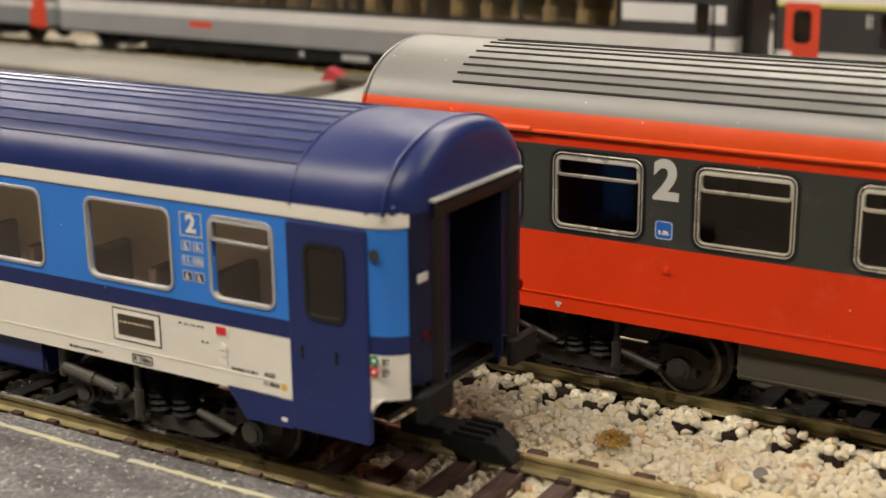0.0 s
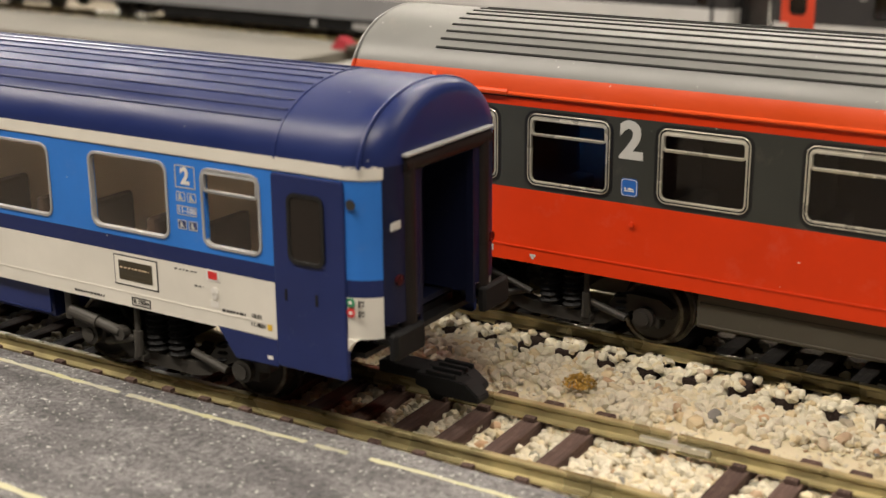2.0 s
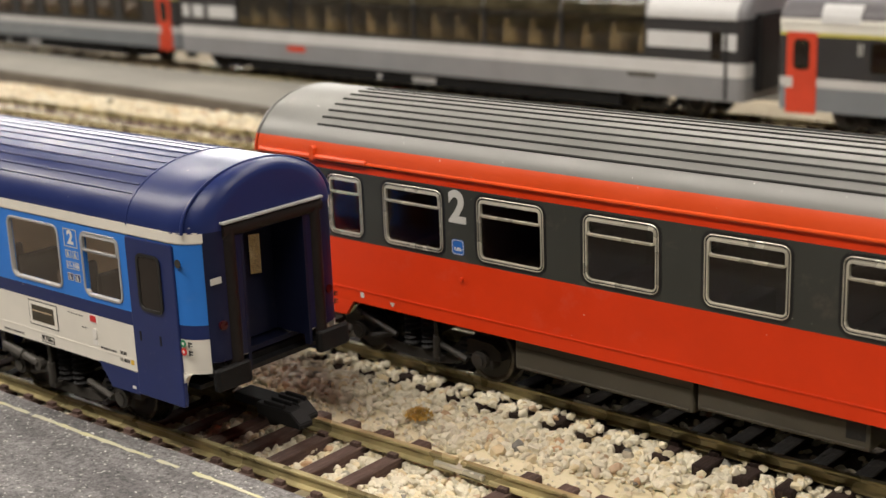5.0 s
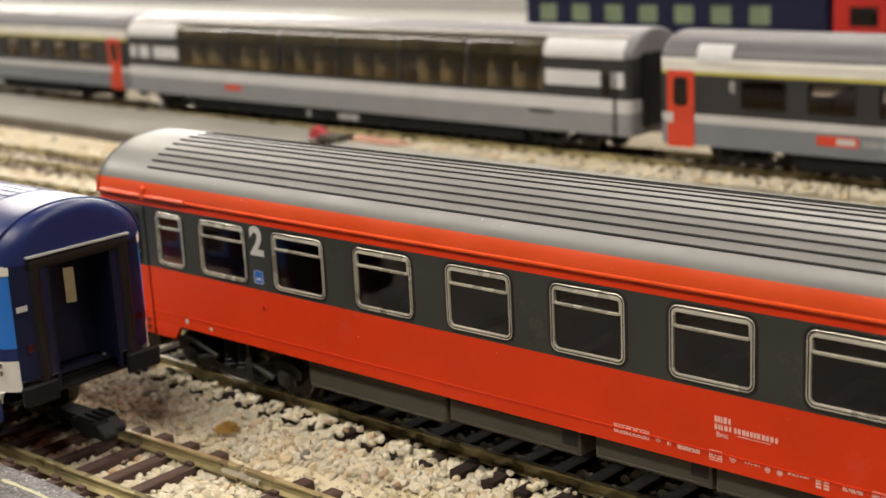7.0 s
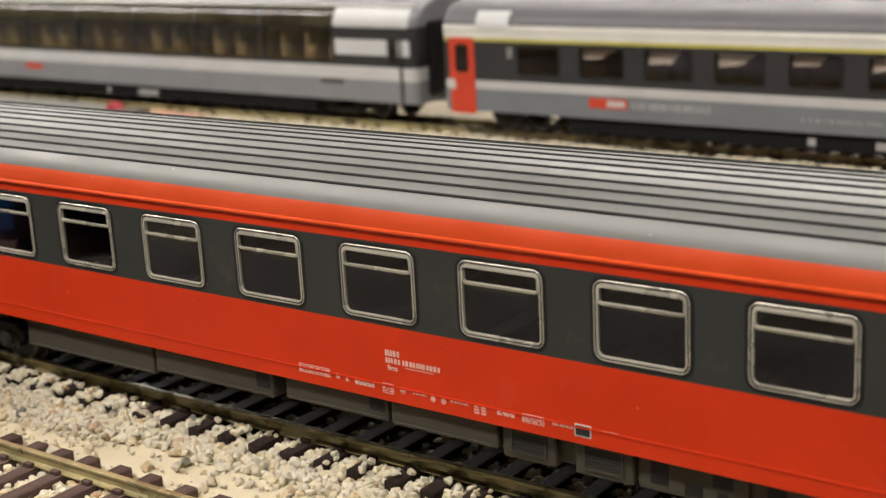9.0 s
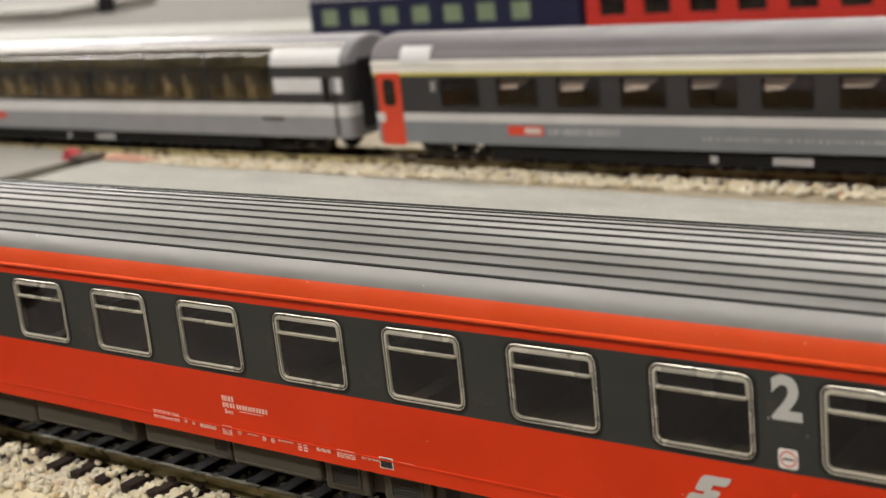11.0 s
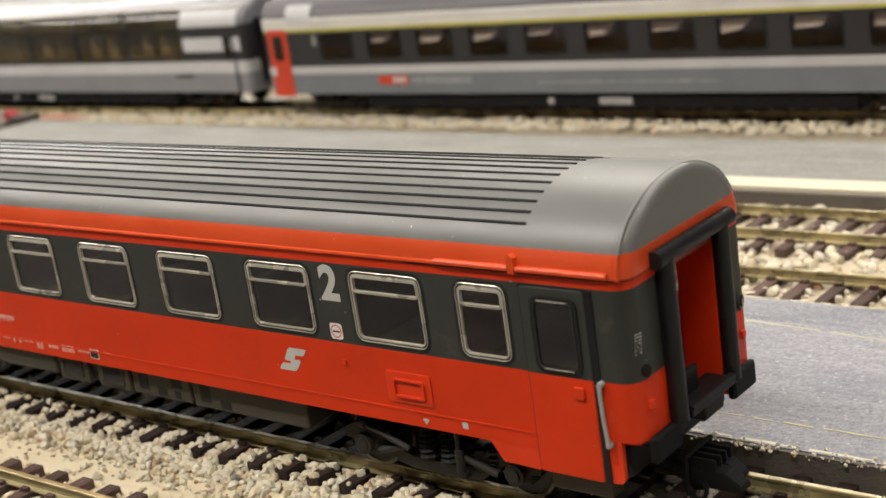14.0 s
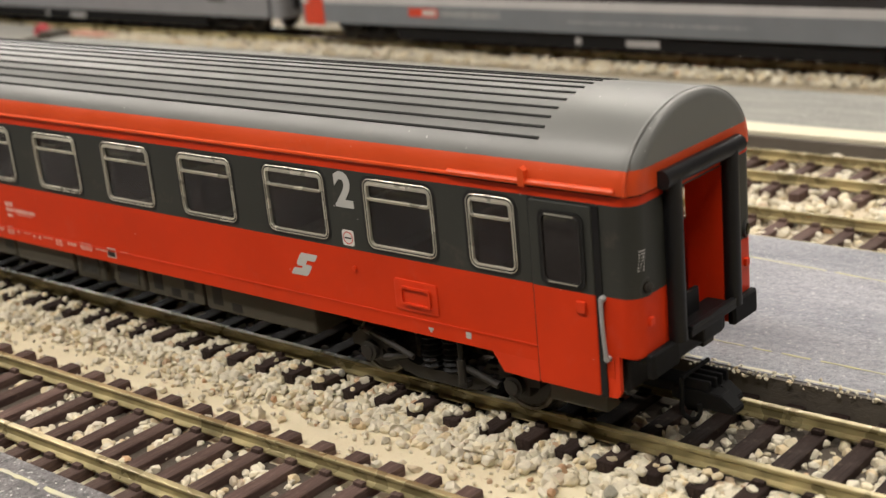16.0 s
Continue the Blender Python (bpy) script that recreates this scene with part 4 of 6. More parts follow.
def red_coach():
    co = thing("passenger_coach", "red and dark grey model passenger coach with ribbed grey roof", "model coach", "", (0, RC_Y, 0))
    rng = random.Random(4)
    y = -HALF
    wins = [((k - 7) * 21.8 - 0.3, 14.0) for k in range(3, 12)] + [(109.3, 14.0), (-109.2, 14.0), (126.9, 8.7), (-125.8, 8.7)]
    holes = [(x, w - 0.9, 24.95, 35.3) for x, w in wins]
    ends = [(0, 13.4, 14.5, 36.3), (0, 38.4, 11.8, 15.2)]
    part("body", body_wall(-150.6, 150.6, 32.5, 2.6, 11.8, 38.0, holes, holes + [(139.2, 6.2, 24.8, 34.4)], ends, ends), M["red_side"], co, "red lower side and dark grey window band", smooth=True)
    part("roof", roof_shell(-150.9, 150.9, 32.76, 38.0, 48.6, 1.2, 2.8), M["red_roof"], co, "grey roof with an orange lower edge", smooth=True)
    for e in (-1, 1):
        part("roof_rim", roof_rim(e * 149.5, 32.6, 38.0, 48.45, 0.28), M["red_roof"], co, "", True)
    for i, yy in enumerate((-13.55, -12.1, -10.45, -8.65, -6.55, -4.4, -2.25, 0.0, 2.25, 4.4, 6.55, 8.65, 10.45, 12.1, 13.55)):
        a = math.acos(-yy / 16.38)
        part("roof_rib", rib_mesh(-134.6, 134.4, 32.76, 38.0, 48.6, a, 0.42, 0.19), M["rib"], co, "thin roof rib, blackened for its shadow" if i == 0 else "")
    for s in (-1, 1):
        bm = bmesh.new()
        prism(bm, [(s * 16.2, 38.02), (s * 16.5, 38.04), (s * 16.66, 38.25), (s * 16.6, 38.5), (s * 16.2, 38.7)], -148.0, 148.0, "yz")
        part("gutter", bm, M["orange"], co, "orange rain gutter", smooth=True)
        for e in (-1, 1):
            bm = bmesh.new()
            x0, x1 = sorted((e * 119.7, e * 148.2))
            prism(bm, [(s * 16.2, 38.15), (s * 16.65, 38.1), (s * 16.9, 38.3), (s * 16.9, 38.65), (s * 16.65, 38.9), (s * 16.2, 39.0)], x0, x1, "yz")
            bmesh.ops.bevel(bm, geom=[ed for ed in bm.edges if abs(ed.verts[0].co.x - ed.verts[1].co.x) < 0.01], offset=0.14, segments=2, affect="EDGES")
            part("door_gutter", bm, M["orange"], co)
            bm = bmesh.new()
            prism(bm, [(e * 132.8, 37.9), (e * 132.8, 40.1), (e * 133.3, 40.6), (e * 133.9, 40.1), (e * 133.9, 37.9)], s * 16.2 - 0.8, s * 16.2 + 0.8)
            part("gutter_end", bm, M["orange"], co)
    for a, b in ((-150.8, -112.0), (112.0, 150.8)):
        part("roof_joint", body_wall(a, b, 32.86, 2.7, 37.82, 37.99), M["matte_black"], co, "dark seam under the roof end")
    for x, w in wins:
        for s in (-1, 1):
            window_unit(co, x, 24.5, 35.7, w, s * HALF, s, M["silver"])
    for e in (-1, 1):
        for s in (-1, 1):
            yy = s * HALF
            sk = [(e * 125.2, 11.79), (e * 127.2, 8.9), (e * 133.6, 8.7), (e * 133.6, 11.79)]
            part("skirt", prism(bmesh.new(), sk, min(yy, yy - s * 0.9), max(yy, yy - s * 0.9)), M["red"], co, "red lower skirt")
            if e == 1 and s == 1:
                bm = bmesh.new()
                for a, b, c, dd in ((133.8, 136.1, 8.8, 36.3), (142.3, 144.2, 8.8, 36.3), (136.1, 142.3, 8.8, 24.8), (136.1, 142.3, 34.4, 36.3)):
                    box(bm, a, b, yy, yy + 0.26, c, dd)
                d = part("door", bm, M["red_side"], co)
                bm = bmesh.new()
                for a, b, c, dd in ((133.5, 136.5, 13.5, 37.5), (141.9, 149.0, 13.5, 37.5), (136.5, 141.9, 13.5, 25.1), (136.5, 141.9, 34.1, 37.5)):
                    box(bm, a, b, yy - 1.5, yy - 1.0, c, dd)
                part("door_lining", bm, M["red"], d, "red inner face of the far door")
                part("inner_frame", ring(bmesh.new(), 139.2, 29.6, yy - 1.5, [(5.8, 9.4, 0.8, 0), (5.8, 9.4, 0.8, 0.3), (5.0, 8.6, 0.6, 0.3), (5.0, 8.6, 0.6, 0)], -1), M["silver"], d)
                pn = part("pane", box(bmesh.new(), 136.3, 142.1, yy - 0.4, yy - 0.2, 24.9, 34.3), M["glass"], d)
                pn.visible_shadow = False
            else:
                d = door_unit(co, e * 139.0, 10.4, 8.8, 36.2, yy, M["red_side"], (e * 139.2, 7.5, 24.2, 35.0), s)
            part("window_frame", ring(bmesh.new(), e * 139.2, 29.6, yy, [(6.4, 9.8, 1.0, 0.3), (6.4, 9.8, 1.0, 0.58), (6.1, 9.5, 0.9, 0.58), (6.1, 9.5, 0.9, 0.3)], s), M["frame_grey"], d)
            # silver bars for the glints on the door window's top and bottom edge
            for zz in (24.72, 34.42):
                part("frame_glint", box(bmesh.new(), e * 139.2 - 2.4, e * 139.2 + 2.4, yy - 0.64, yy + 0.64, zz - 0.09, zz + 0.09), M["silver"], d)
            part("door_latch", box(bmesh.new(), e * 141.9 - 0.8, e * 141.9 + 0.8, yy - 0.6, yy + 0.6, 20.7, 22.5, 0.2), M["red"], d)
            seam = box(bmesh.new(), e * 133.72 - 0.07, e * 133.72 + 0.07, yy - 0.1, yy + 0.1, 8.8, 36.3)
            box(seam, min(e * 133.8, e * 144.2), max(e * 133.8, e * 144.2), yy - 0.1, yy + 0.1, 36.22, 36.36)
            part("door_seam", seam, M["black"], co)
            part("door_gap", box(bmesh.new(), e * 144.8 - 0.5, e * 144.8 + 0.5, yy - 0.18, yy + 0.18, 8.8, 36.3), M["black"], co)
            part("corner_step", prism(bmesh.new(), [(e * 145.3, 15.2), (e * 145.3, 8.8), (e * 146.7, 8.9), (e * 147.2, 9.6), (e * 147.3, 15.2)], min(yy - s * 0.1, yy - s * 0.9), max(yy - s * 0.1, yy - s * 0.9)), M["red"], co)
            bm = bmesh.new()
            tube(bm, (e * 145.8, yy + s * 0.75, 14.8), (e * 145.6, yy + s * 0.95, 19.0), 0.3, 10)
            tube(bm, (e * 145.6, yy + s * 0.95, 19.0), (e * 145.4, yy + s * 0.8, 23.3), 0.3, 10)
            tube(bm, (e * 145.4, yy - s * 0.2, 23.5), (e * 145.4, yy + s * 0.85, 23.3), 0.45, 10)
            tube(bm, (e * 145.8, yy - s * 0.2, 14.7), (e * 145.8, yy + s * 0.8, 14.8), 0.45, 10)
            part("handrail", bm, M["alu"], co, "silver grab rail beside the door")
            part("step_board", box(bmesh.new(), e * 139.4 - 5.2, e * 139.4 + 4.6, yy - s * 3 - 1.6, yy - s * 3 + 1.6, 5.5, 8.8, 0.3), M["underfloor"], co)
            bm = bmesh.new()
            p, nn = Vector((e * 150.5, s * 13.6, 25.0)), Vector((e * 0.966, s * 0.26, 0))
            tube(bm, p - nn * 0.5, p + nn * 0.22, 1.35, 20)
            ml = part("marker_lamp", bm, M["dark_grey"], co)
            bm = bmesh.new()
            tube(bm, p, p + nn * 0.5, 0.85, 16)
            part("lamp_lens", bm, M["dark_pane"], ml)
            part("lamp_bracket", box(bmesh.new(), e * 150.6 - 0.5, e * 150.6 + 0.5, s * 13.2 - 0.5, s * 13.2 + 0.5, 19.4, 20.6, 0.15), M["red"], co)
        gangway(co, e * 150.6, e, 15.4, 40.2, 10.4, 2.2, post=7.7)
        # the red-lined vestibule behind the end doorway
        part("end_door", box(bmesh.new(), e * 133.0 - 0.5, e * 133.0 + 0.5, -15.2, 15.2, 13.5, 37.6), M["red"], co, "red inner end door")
        for sd in (-1, 1):
            part("door_jamb", box(bmesh.new(), min(e * 144.8, e * 150.7), max(e * 144.8, e * 150.7), sd * 6.75 - 0.3, sd * 6.75 + 0.3, 14.6, 36.4), M["red"], co)
            part("end_lining", box(bmesh.new(), min(e * 149.0, e * 149.6), max(e * 149.0, e * 149.6), min(sd * 7.1, sd * 15.0), max(sd * 8.0, sd * 15.0), 14.6, 37.0), M["red"], co)
            if not (e == 1 and sd == 1):
                part("side_lining", box(bmesh.new(), min(e * 133.6, e * 148.9), max(e * 133.6, e * 148.9), sd * 15.0 - 0.2, sd * 15.0 + 0.2, 14.6, 37.0), M["red"], co)
        part("vestibule_floor", box(bmesh.new(), min(e * 133.6, e * 150.4), max(e * 133.6, e * 150.4), -13.0, 13.0, 14.75, 15.15), M["red"], co)
        part("vestibule_ceiling", box(bmesh.new(), min(e * 133.6, e * 148.9), max(e * 133.6, e * 148.9), -14.8, 14.8, 37.0, 37.5), M["red"], co)
        # black sill: an upright plate beside the doorway, a ledge and a box under it
        sill = part("door_sill", box(bmesh.new(), min(e * 148.0, e * 152.8), max(e * 148.0, e * 152.8), -6.3, 6.3, 15.4, 16.4, 0.2), M["black"], co, "black door sill with a ledge")
        part("sill_plate", box(bmesh.new(), min(e * 148.9, e * 149.6), max(e * 148.9, e * 149.6), -6.3, 1.4, 16.3, 20.0, 0.15), M["black"], sill)
        part("sill_rail", box(bmesh.new(), min(e * 151.9, e * 152.9), max(e * 151.9, e * 152.9), -6.2, 6.2, 16.3, 17.0, 0.2), M["black"], sill)
        part("sill_box", box(bmesh.new(), min(e * 149.0, e * 151.6), max(e * 149.0, e * 151.6), -1.0, 4.4, 12.4, 15.5, 0.3), M["black"], sill)
        beam = box(bmesh.new(), min(e * 144, e * 146.8), max(e * 144, e * 146.8), -13.5, 13.5, 8.6, 13.5, 0.4)
        part("buffer_beam", beam, M["black"], co)
        buffer_pair(co, e * 148.8, e, 13.8)
        coupler(co, e * 148.2, e, 5.0)
        bogie_unit(co, e * 111.8)
    # underfloor equipment
    part("frame_floor", box(bmesh.new(), -146, 146, -15, 15, 11.4, 12.4), M["black"], co)
    boxes = [(-88, -53.2, 6.0, 15.0), (-52.4, -24.6, 7.0, 15.2), (-21.8, -0.7, 7.6, 15.2), (-0.2, 19.3, 7.4, 15.2), (20.0, 29.0, 6.6, 15.0), (32.0, 41.2, 6.6, 15.0), (41.6, 57.6, 6.5, 14.6), (58.0, 86, 6.2, 14.4)]
    for i, (a, b, lo, yy) in enumerate(boxes):
        bm = box(bmesh.new(), a, b, -yy, yy, lo, 12.2, 0.5)
        u = part("equipment_box", bm, M["underfloor"], co, "grey underfloor equipment box" if i == 0 else "")
        if i in (4, 5):
            part("louvre_frame", ring(bmesh.new(), (a + b) / 2, lo + 2.8, -yy, [(b - a - 3, 3.6, 0.2, 0.0), (b - a - 3, 3.6, 0.2, 0.25), (b - a - 3.6, 3.0, 0.2, 0.25), (b - a - 3.6, 3.0, 0.2, 0.02)]), M["underfloor"], u)
            for k in range(6):
                part("louvre", box(bmesh.new(), a + 1.9, b - 1.9, -yy - 0.16, -yy + 0.1, lo + 1.45 + k * 0.48, lo + 1.65 + k * 0.48), M["frame_grey"], u)
        if i in (6, 7):
            for k, (dx, dz, w, h) in enumerate([(2.0, 1.2, 2.6, 3.4), (7.0, 0.6, 2.6, 1.6), (11.0, 2.6, 2.8, 2.0), (11.6, 0.6, 1.6, 1.4)][: 4 if i == 6 else 2]):
                part("recess", box(bmesh.new(), a + dx, a + dx + w, -yy - 0.05, -yy + 0.3, lo + dz, lo + dz + h), M["black"], u)
        if i in (1, 2):
            part("recess", box(bmesh.new(), b - 3.6, b - 0.6, -yy - 0.05, -yy + 0.3, lo + 1.6, lo + 4.6), M["black"], u)
        if i in (0, 1, 2, 3):
            part("ledge", box(bmesh.new(), a + 0.6, b - 0.6, -yy - 0.25, -yy + 0.2, lo + 0.5, lo + 0.75, 0.08), M["underfloor"], u)
            part("seam", box(bmesh.new(), a + 0.5, b - 0.5, -yy - 0.04, -yy + 0.1, lo + 4.0, lo + 4.12), M["black"], u)
    part("equipment_wall", box(bmesh.new(), 19.0, 58.4, -13.9, 13.9, 7.2, 12.1, 0.3), M["underfloor"], co)
    part("side_seam", box(bmesh.new(), -133.5, 133.5, y - 0.12, y + 0.05, 14.15, 14.4), M["red"], co)
    coach_interior(co, -149, 149, 16, M["interior"], 21.8, -120.2)
    # lettering and signs on the near side
    part("class_number", mesh_from_text("2", 7.6, 98.1, 33.0, y, 0.28), M["print_grey"], co, "light grey class numeral 2", keep=True)
    part("class_number", mesh_from_text("2", 7.6, -98.8, 33.0, y, 0.28), M["print_grey"], co, keep=True)
    sign = part("sleeping_sign", ring(bmesh.new(), -98.9, 26.2, y, [(2.7, 2.7, 0.5, 0), (2.7, 2.7, 0.5, 0.05)], -1, True), M["pict_blue"], co, "small blue pictogram")
    bm = ring(bmesh.new(), -98.9, 26.2, y, [(2.5, 2.5, 0.45, 0.03), (2.5, 2.5, 0.45, 0.09), (2.36, 2.36, 0.42, 0.09), (2.36, 2.36, 0.42, 0.03)])
    box(bm, -99.7, -98.1, y - 0.09, y - 0.02, 25.6, 25.74)
    box(bm, -99.7, -99.4, y - 0.09, y - 0.02, 25.85, 26.15)
    prism(bm, [(-99.15, 25.85), (-98.1, 25.85), (-98.3, 26.05), (-98.95, 26.2)], y - 0.09, y - 0.02)
    part("pictogram", bm, M["white"], sign)
    sign = part("no_smoking_sign", ring(bmesh.new(), 98.0, 25.5, y, [(2.5, 2.6, 0.5, 0), (2.5, 2.6, 0.5, 0.05)], -1, True), M["white"], co, "small white pictogram with a red ring")
    bm = bmesh.new()
    ring(bm, 98.0, 25.5, y, [(2.1, 2.1, 1.05, 0.03), (2.1, 2.1, 1.05, 0.09), (1.8, 1.8, 0.9, 0.09), (1.8, 1.8, 0.9, 0.03)])
    part("sign_ring", bm, M["pict_red"], sign)
    part("sign_mark", box(bmesh.new(), 97.3, 98.7, y - 0.08, y - 0.03, 25.35, 25.6), M["black_print"], sign)
    bm = bmesh.new()
    prism(bm, [(86.3, 21.45), (89.9, 21.45), (89.6, 20.5), (89.2, 20.25), (87.7, 20.25), (87.5, 19.5), (88.6, 19.5), (88.9, 19.2), (88.4, 17.9), (87.9, 17.5), (84.4, 17.5), (84.75, 18.45), (85.1, 18.7),
               (86.6, 18.7), (86.8, 19.15), (85.6, 19.15), (85.4, 19.5), (85.85, 21.0)], y - 0.06, y + 0.02)
    for v in bm.verts:
        v.co.x += 0.28 * (v.co.z - 19.5)
    part("emblem", bm, M["print_grey"], co, "white slanted railway emblem")
    bm = ring(bmesh.new(), 111.2, 17.9, y, [(8.6, 5.0, 0.4, 0), (8.6, 5.0, 0.4, 0.18), (8.2, 4.6, 0.4, 0.22)], -1, True)
    hatch = part("hatch", bm, M["red"], co, "raised red service hatch")
    part("hatch_frame", ring(bmesh.new(), 111.3, 17.9, y, [(6.0, 3.0, 0.4, 0.2), (6.0, 3.0, 0.4, 0.55), (5.2, 2.3, 0.3, 0.55), (5.2, 2.3, 0.3, 0.2)]), M["red"], hatch)
    for x in (98.7, -98.3):
        bm = bmesh.new()
        tube(bm, (x, y + 0.1, 20.6), (x, y - 0.35, 20.6), 0.4, 10)
        part("rivet", bm, M["red"], co)
    for x, w in ((113.5, 1.0), (120.9, 1.0), (-115.1, 1.0), (-122.7, 0.9)):
        bm = box(bmesh.new(), x - w / 2, x + w / 2, y - 0.05, y + 0.03, 12.9, 13.9 if x in (120.9, -122.7) else 13.3)
        if x not in (120.9, -122.7):
            box(bm, x - 0.2, x + 0.2, y - 0.05, y + 0.03, 12.5, 13.0)
        part("jacking_mark", bm, M["print_grey"], co)
    for z, x0, x1, hh in ((19.05, 0.3, 2.9, 0.95), (17.95, 0.3, 3.0, 0.8), (17.95, 3.5, 10.4, 0.8)):
        print_bars(co, x0, x1, z, hh, y, M["worn_print"], rng, "number_lettering", 0.22, 0.26, 0.52)
    part("type_lettering", mesh_from_text("Bmz", 1.1, 1.55, 17.2, y, 0.01), M["worn_print"], co, keep=True)
    part("lettering_line", box(bmesh.new(), 4.0, 9.2, y - 0.04, y + 0.02, 17.55, 17.65), M["worn_print"], co)
    # panels of small print: (x0, x1, z, height, look)
    for x0, x1, z, hh, look_of in ((-17.4, -11.0, 13.5, 1.4, "frame"), (-9.8, -9.0, 13.6, 0.9, "ring"), (-7.8, -7.2, 13.5, 0.9, "text"), (-6.0, -2.2, 13.4, 0.9, "frame"), (-0.6, 1.5, 13.0, 1.6, "frame"),
                                   (2.7, 3.9, 13.4, 1.0, "diamond"), (5.2, 7.6, 13.8, 0.25, "text"), (8.4, 9.3, 13.2, 0.9, "ring"), (10.3, 11.2, 13.2, 0.9, "ring"), (12, 15.2, 13.8, 0.5, "text"),
                                   (16.2, 17.0, 12.9, 1.4, "column"), (17.4, 18.2, 12.9, 1.4, "column"), (20.0, 23.2, 13.3, 1.1, "lines"), (24.4, 28.0, 13.2, 1.3, "frame"), (29.2, 33.0, 13.7, 0.6, "lines"), (37.0, 39.6, 14.3, 0.2, "text")):
        bm = bmesh.new()
        if look_of in ("frame", "lines"):
            for k in range(1, 4):
                a = x0 + 0.15
                while a < x1 - 0.3:
                    b = min(x1 - 0.15, a + rng.uniform(0.3, 1.0))
                    box(bm, a, b, y - 0.04, y + 0.03, z + hh * k / 4 - 0.1, z + hh * k / 4 + 0.1)
                    a = b + rng.uniform(0.15, 0.4)
        if look_of == "frame":
            for a, b, c, d in ((x0, x1, z, z + 0.1), (x0, x1, z + hh - 0.1, z + hh), (x0, x0 + 0.1, z, z + hh), (x1 - 0.1, x1, z, z + hh)):
                box(bm, a, b, y - 0.04, y + 0.03, c, d)
        if look_of in ("ring", "diamond"):
            n, r = (12, hh / 2) if look_of == "ring" else (4, hh / 2 + 0.1)
            xm, zm = (x0 + x1) / 2, z + hh / 2
            rows = [[bm.verts.new((xm + q * math.cos(2 * math.pi * k / n), y - 0.04, zm + q * math.sin(2 * math.pi * k / n))) for k in range(n)] for q in (r, r - 0.16)]
            for k in range(n):
                bm.faces.new((rows[0][k], rows[0][(k + 1) % n], rows[1][(k + 1) % n], rows[1][k]))
            box(bm, xm - 0.2, xm + 0.2, y - 0.04, y + 0.03, zm - 0.14, zm + 0.14)
        if look_of == "column":
            for k in range(3):
                box(bm, x0, x1, y - 0.04, y + 0.03, z + hh * k / 3, z + hh * k / 3 + 0.28)
        if look_of == "text":
            a = x0
            while a < x1:
                b = min(x1, a + rng.uniform(0.25, 0.5))
                box(bm, a, b, y - 0.04, y + 0.03, z, z + hh * rng.uniform(0.7, 1.0))
                a = b + 0.2
        part("lettering", bm, M["worn_print"], co)
    q = small_plate(co, "indicator_plate", 32.9, 35.5, 12.9, 14.7, y, M["white"], "small black square with a white rim")
    small_plate(q, "dark_field", 33.08, 35.32, 13.08, 14.52, y - 0.05, M["black_print"])
    for k in range(7):
        bm = bmesh.new()
        for a, b in (((-0.9, -0.3), (-0.1, 0.9)) if k < 4 else ((-0.9, -0.6), (-0.4, 0.3), (0.5, 0.8))):
            box(bm, 0.7 * a, 0.7 * b - 0.08 * k, -0.03, 0.03, 30.2 - 0.44 * k, 30.33 - 0.44 * k)
        lt = part("corner_lettering", bm, M["print_grey"], co)
        lt.matrix_basis = Matrix.Translation((150.54 * MM, -14.33 * MM, 0)) @ Matrix.Rotation(radians(75), 4, "Z")
    return co


red_coach()


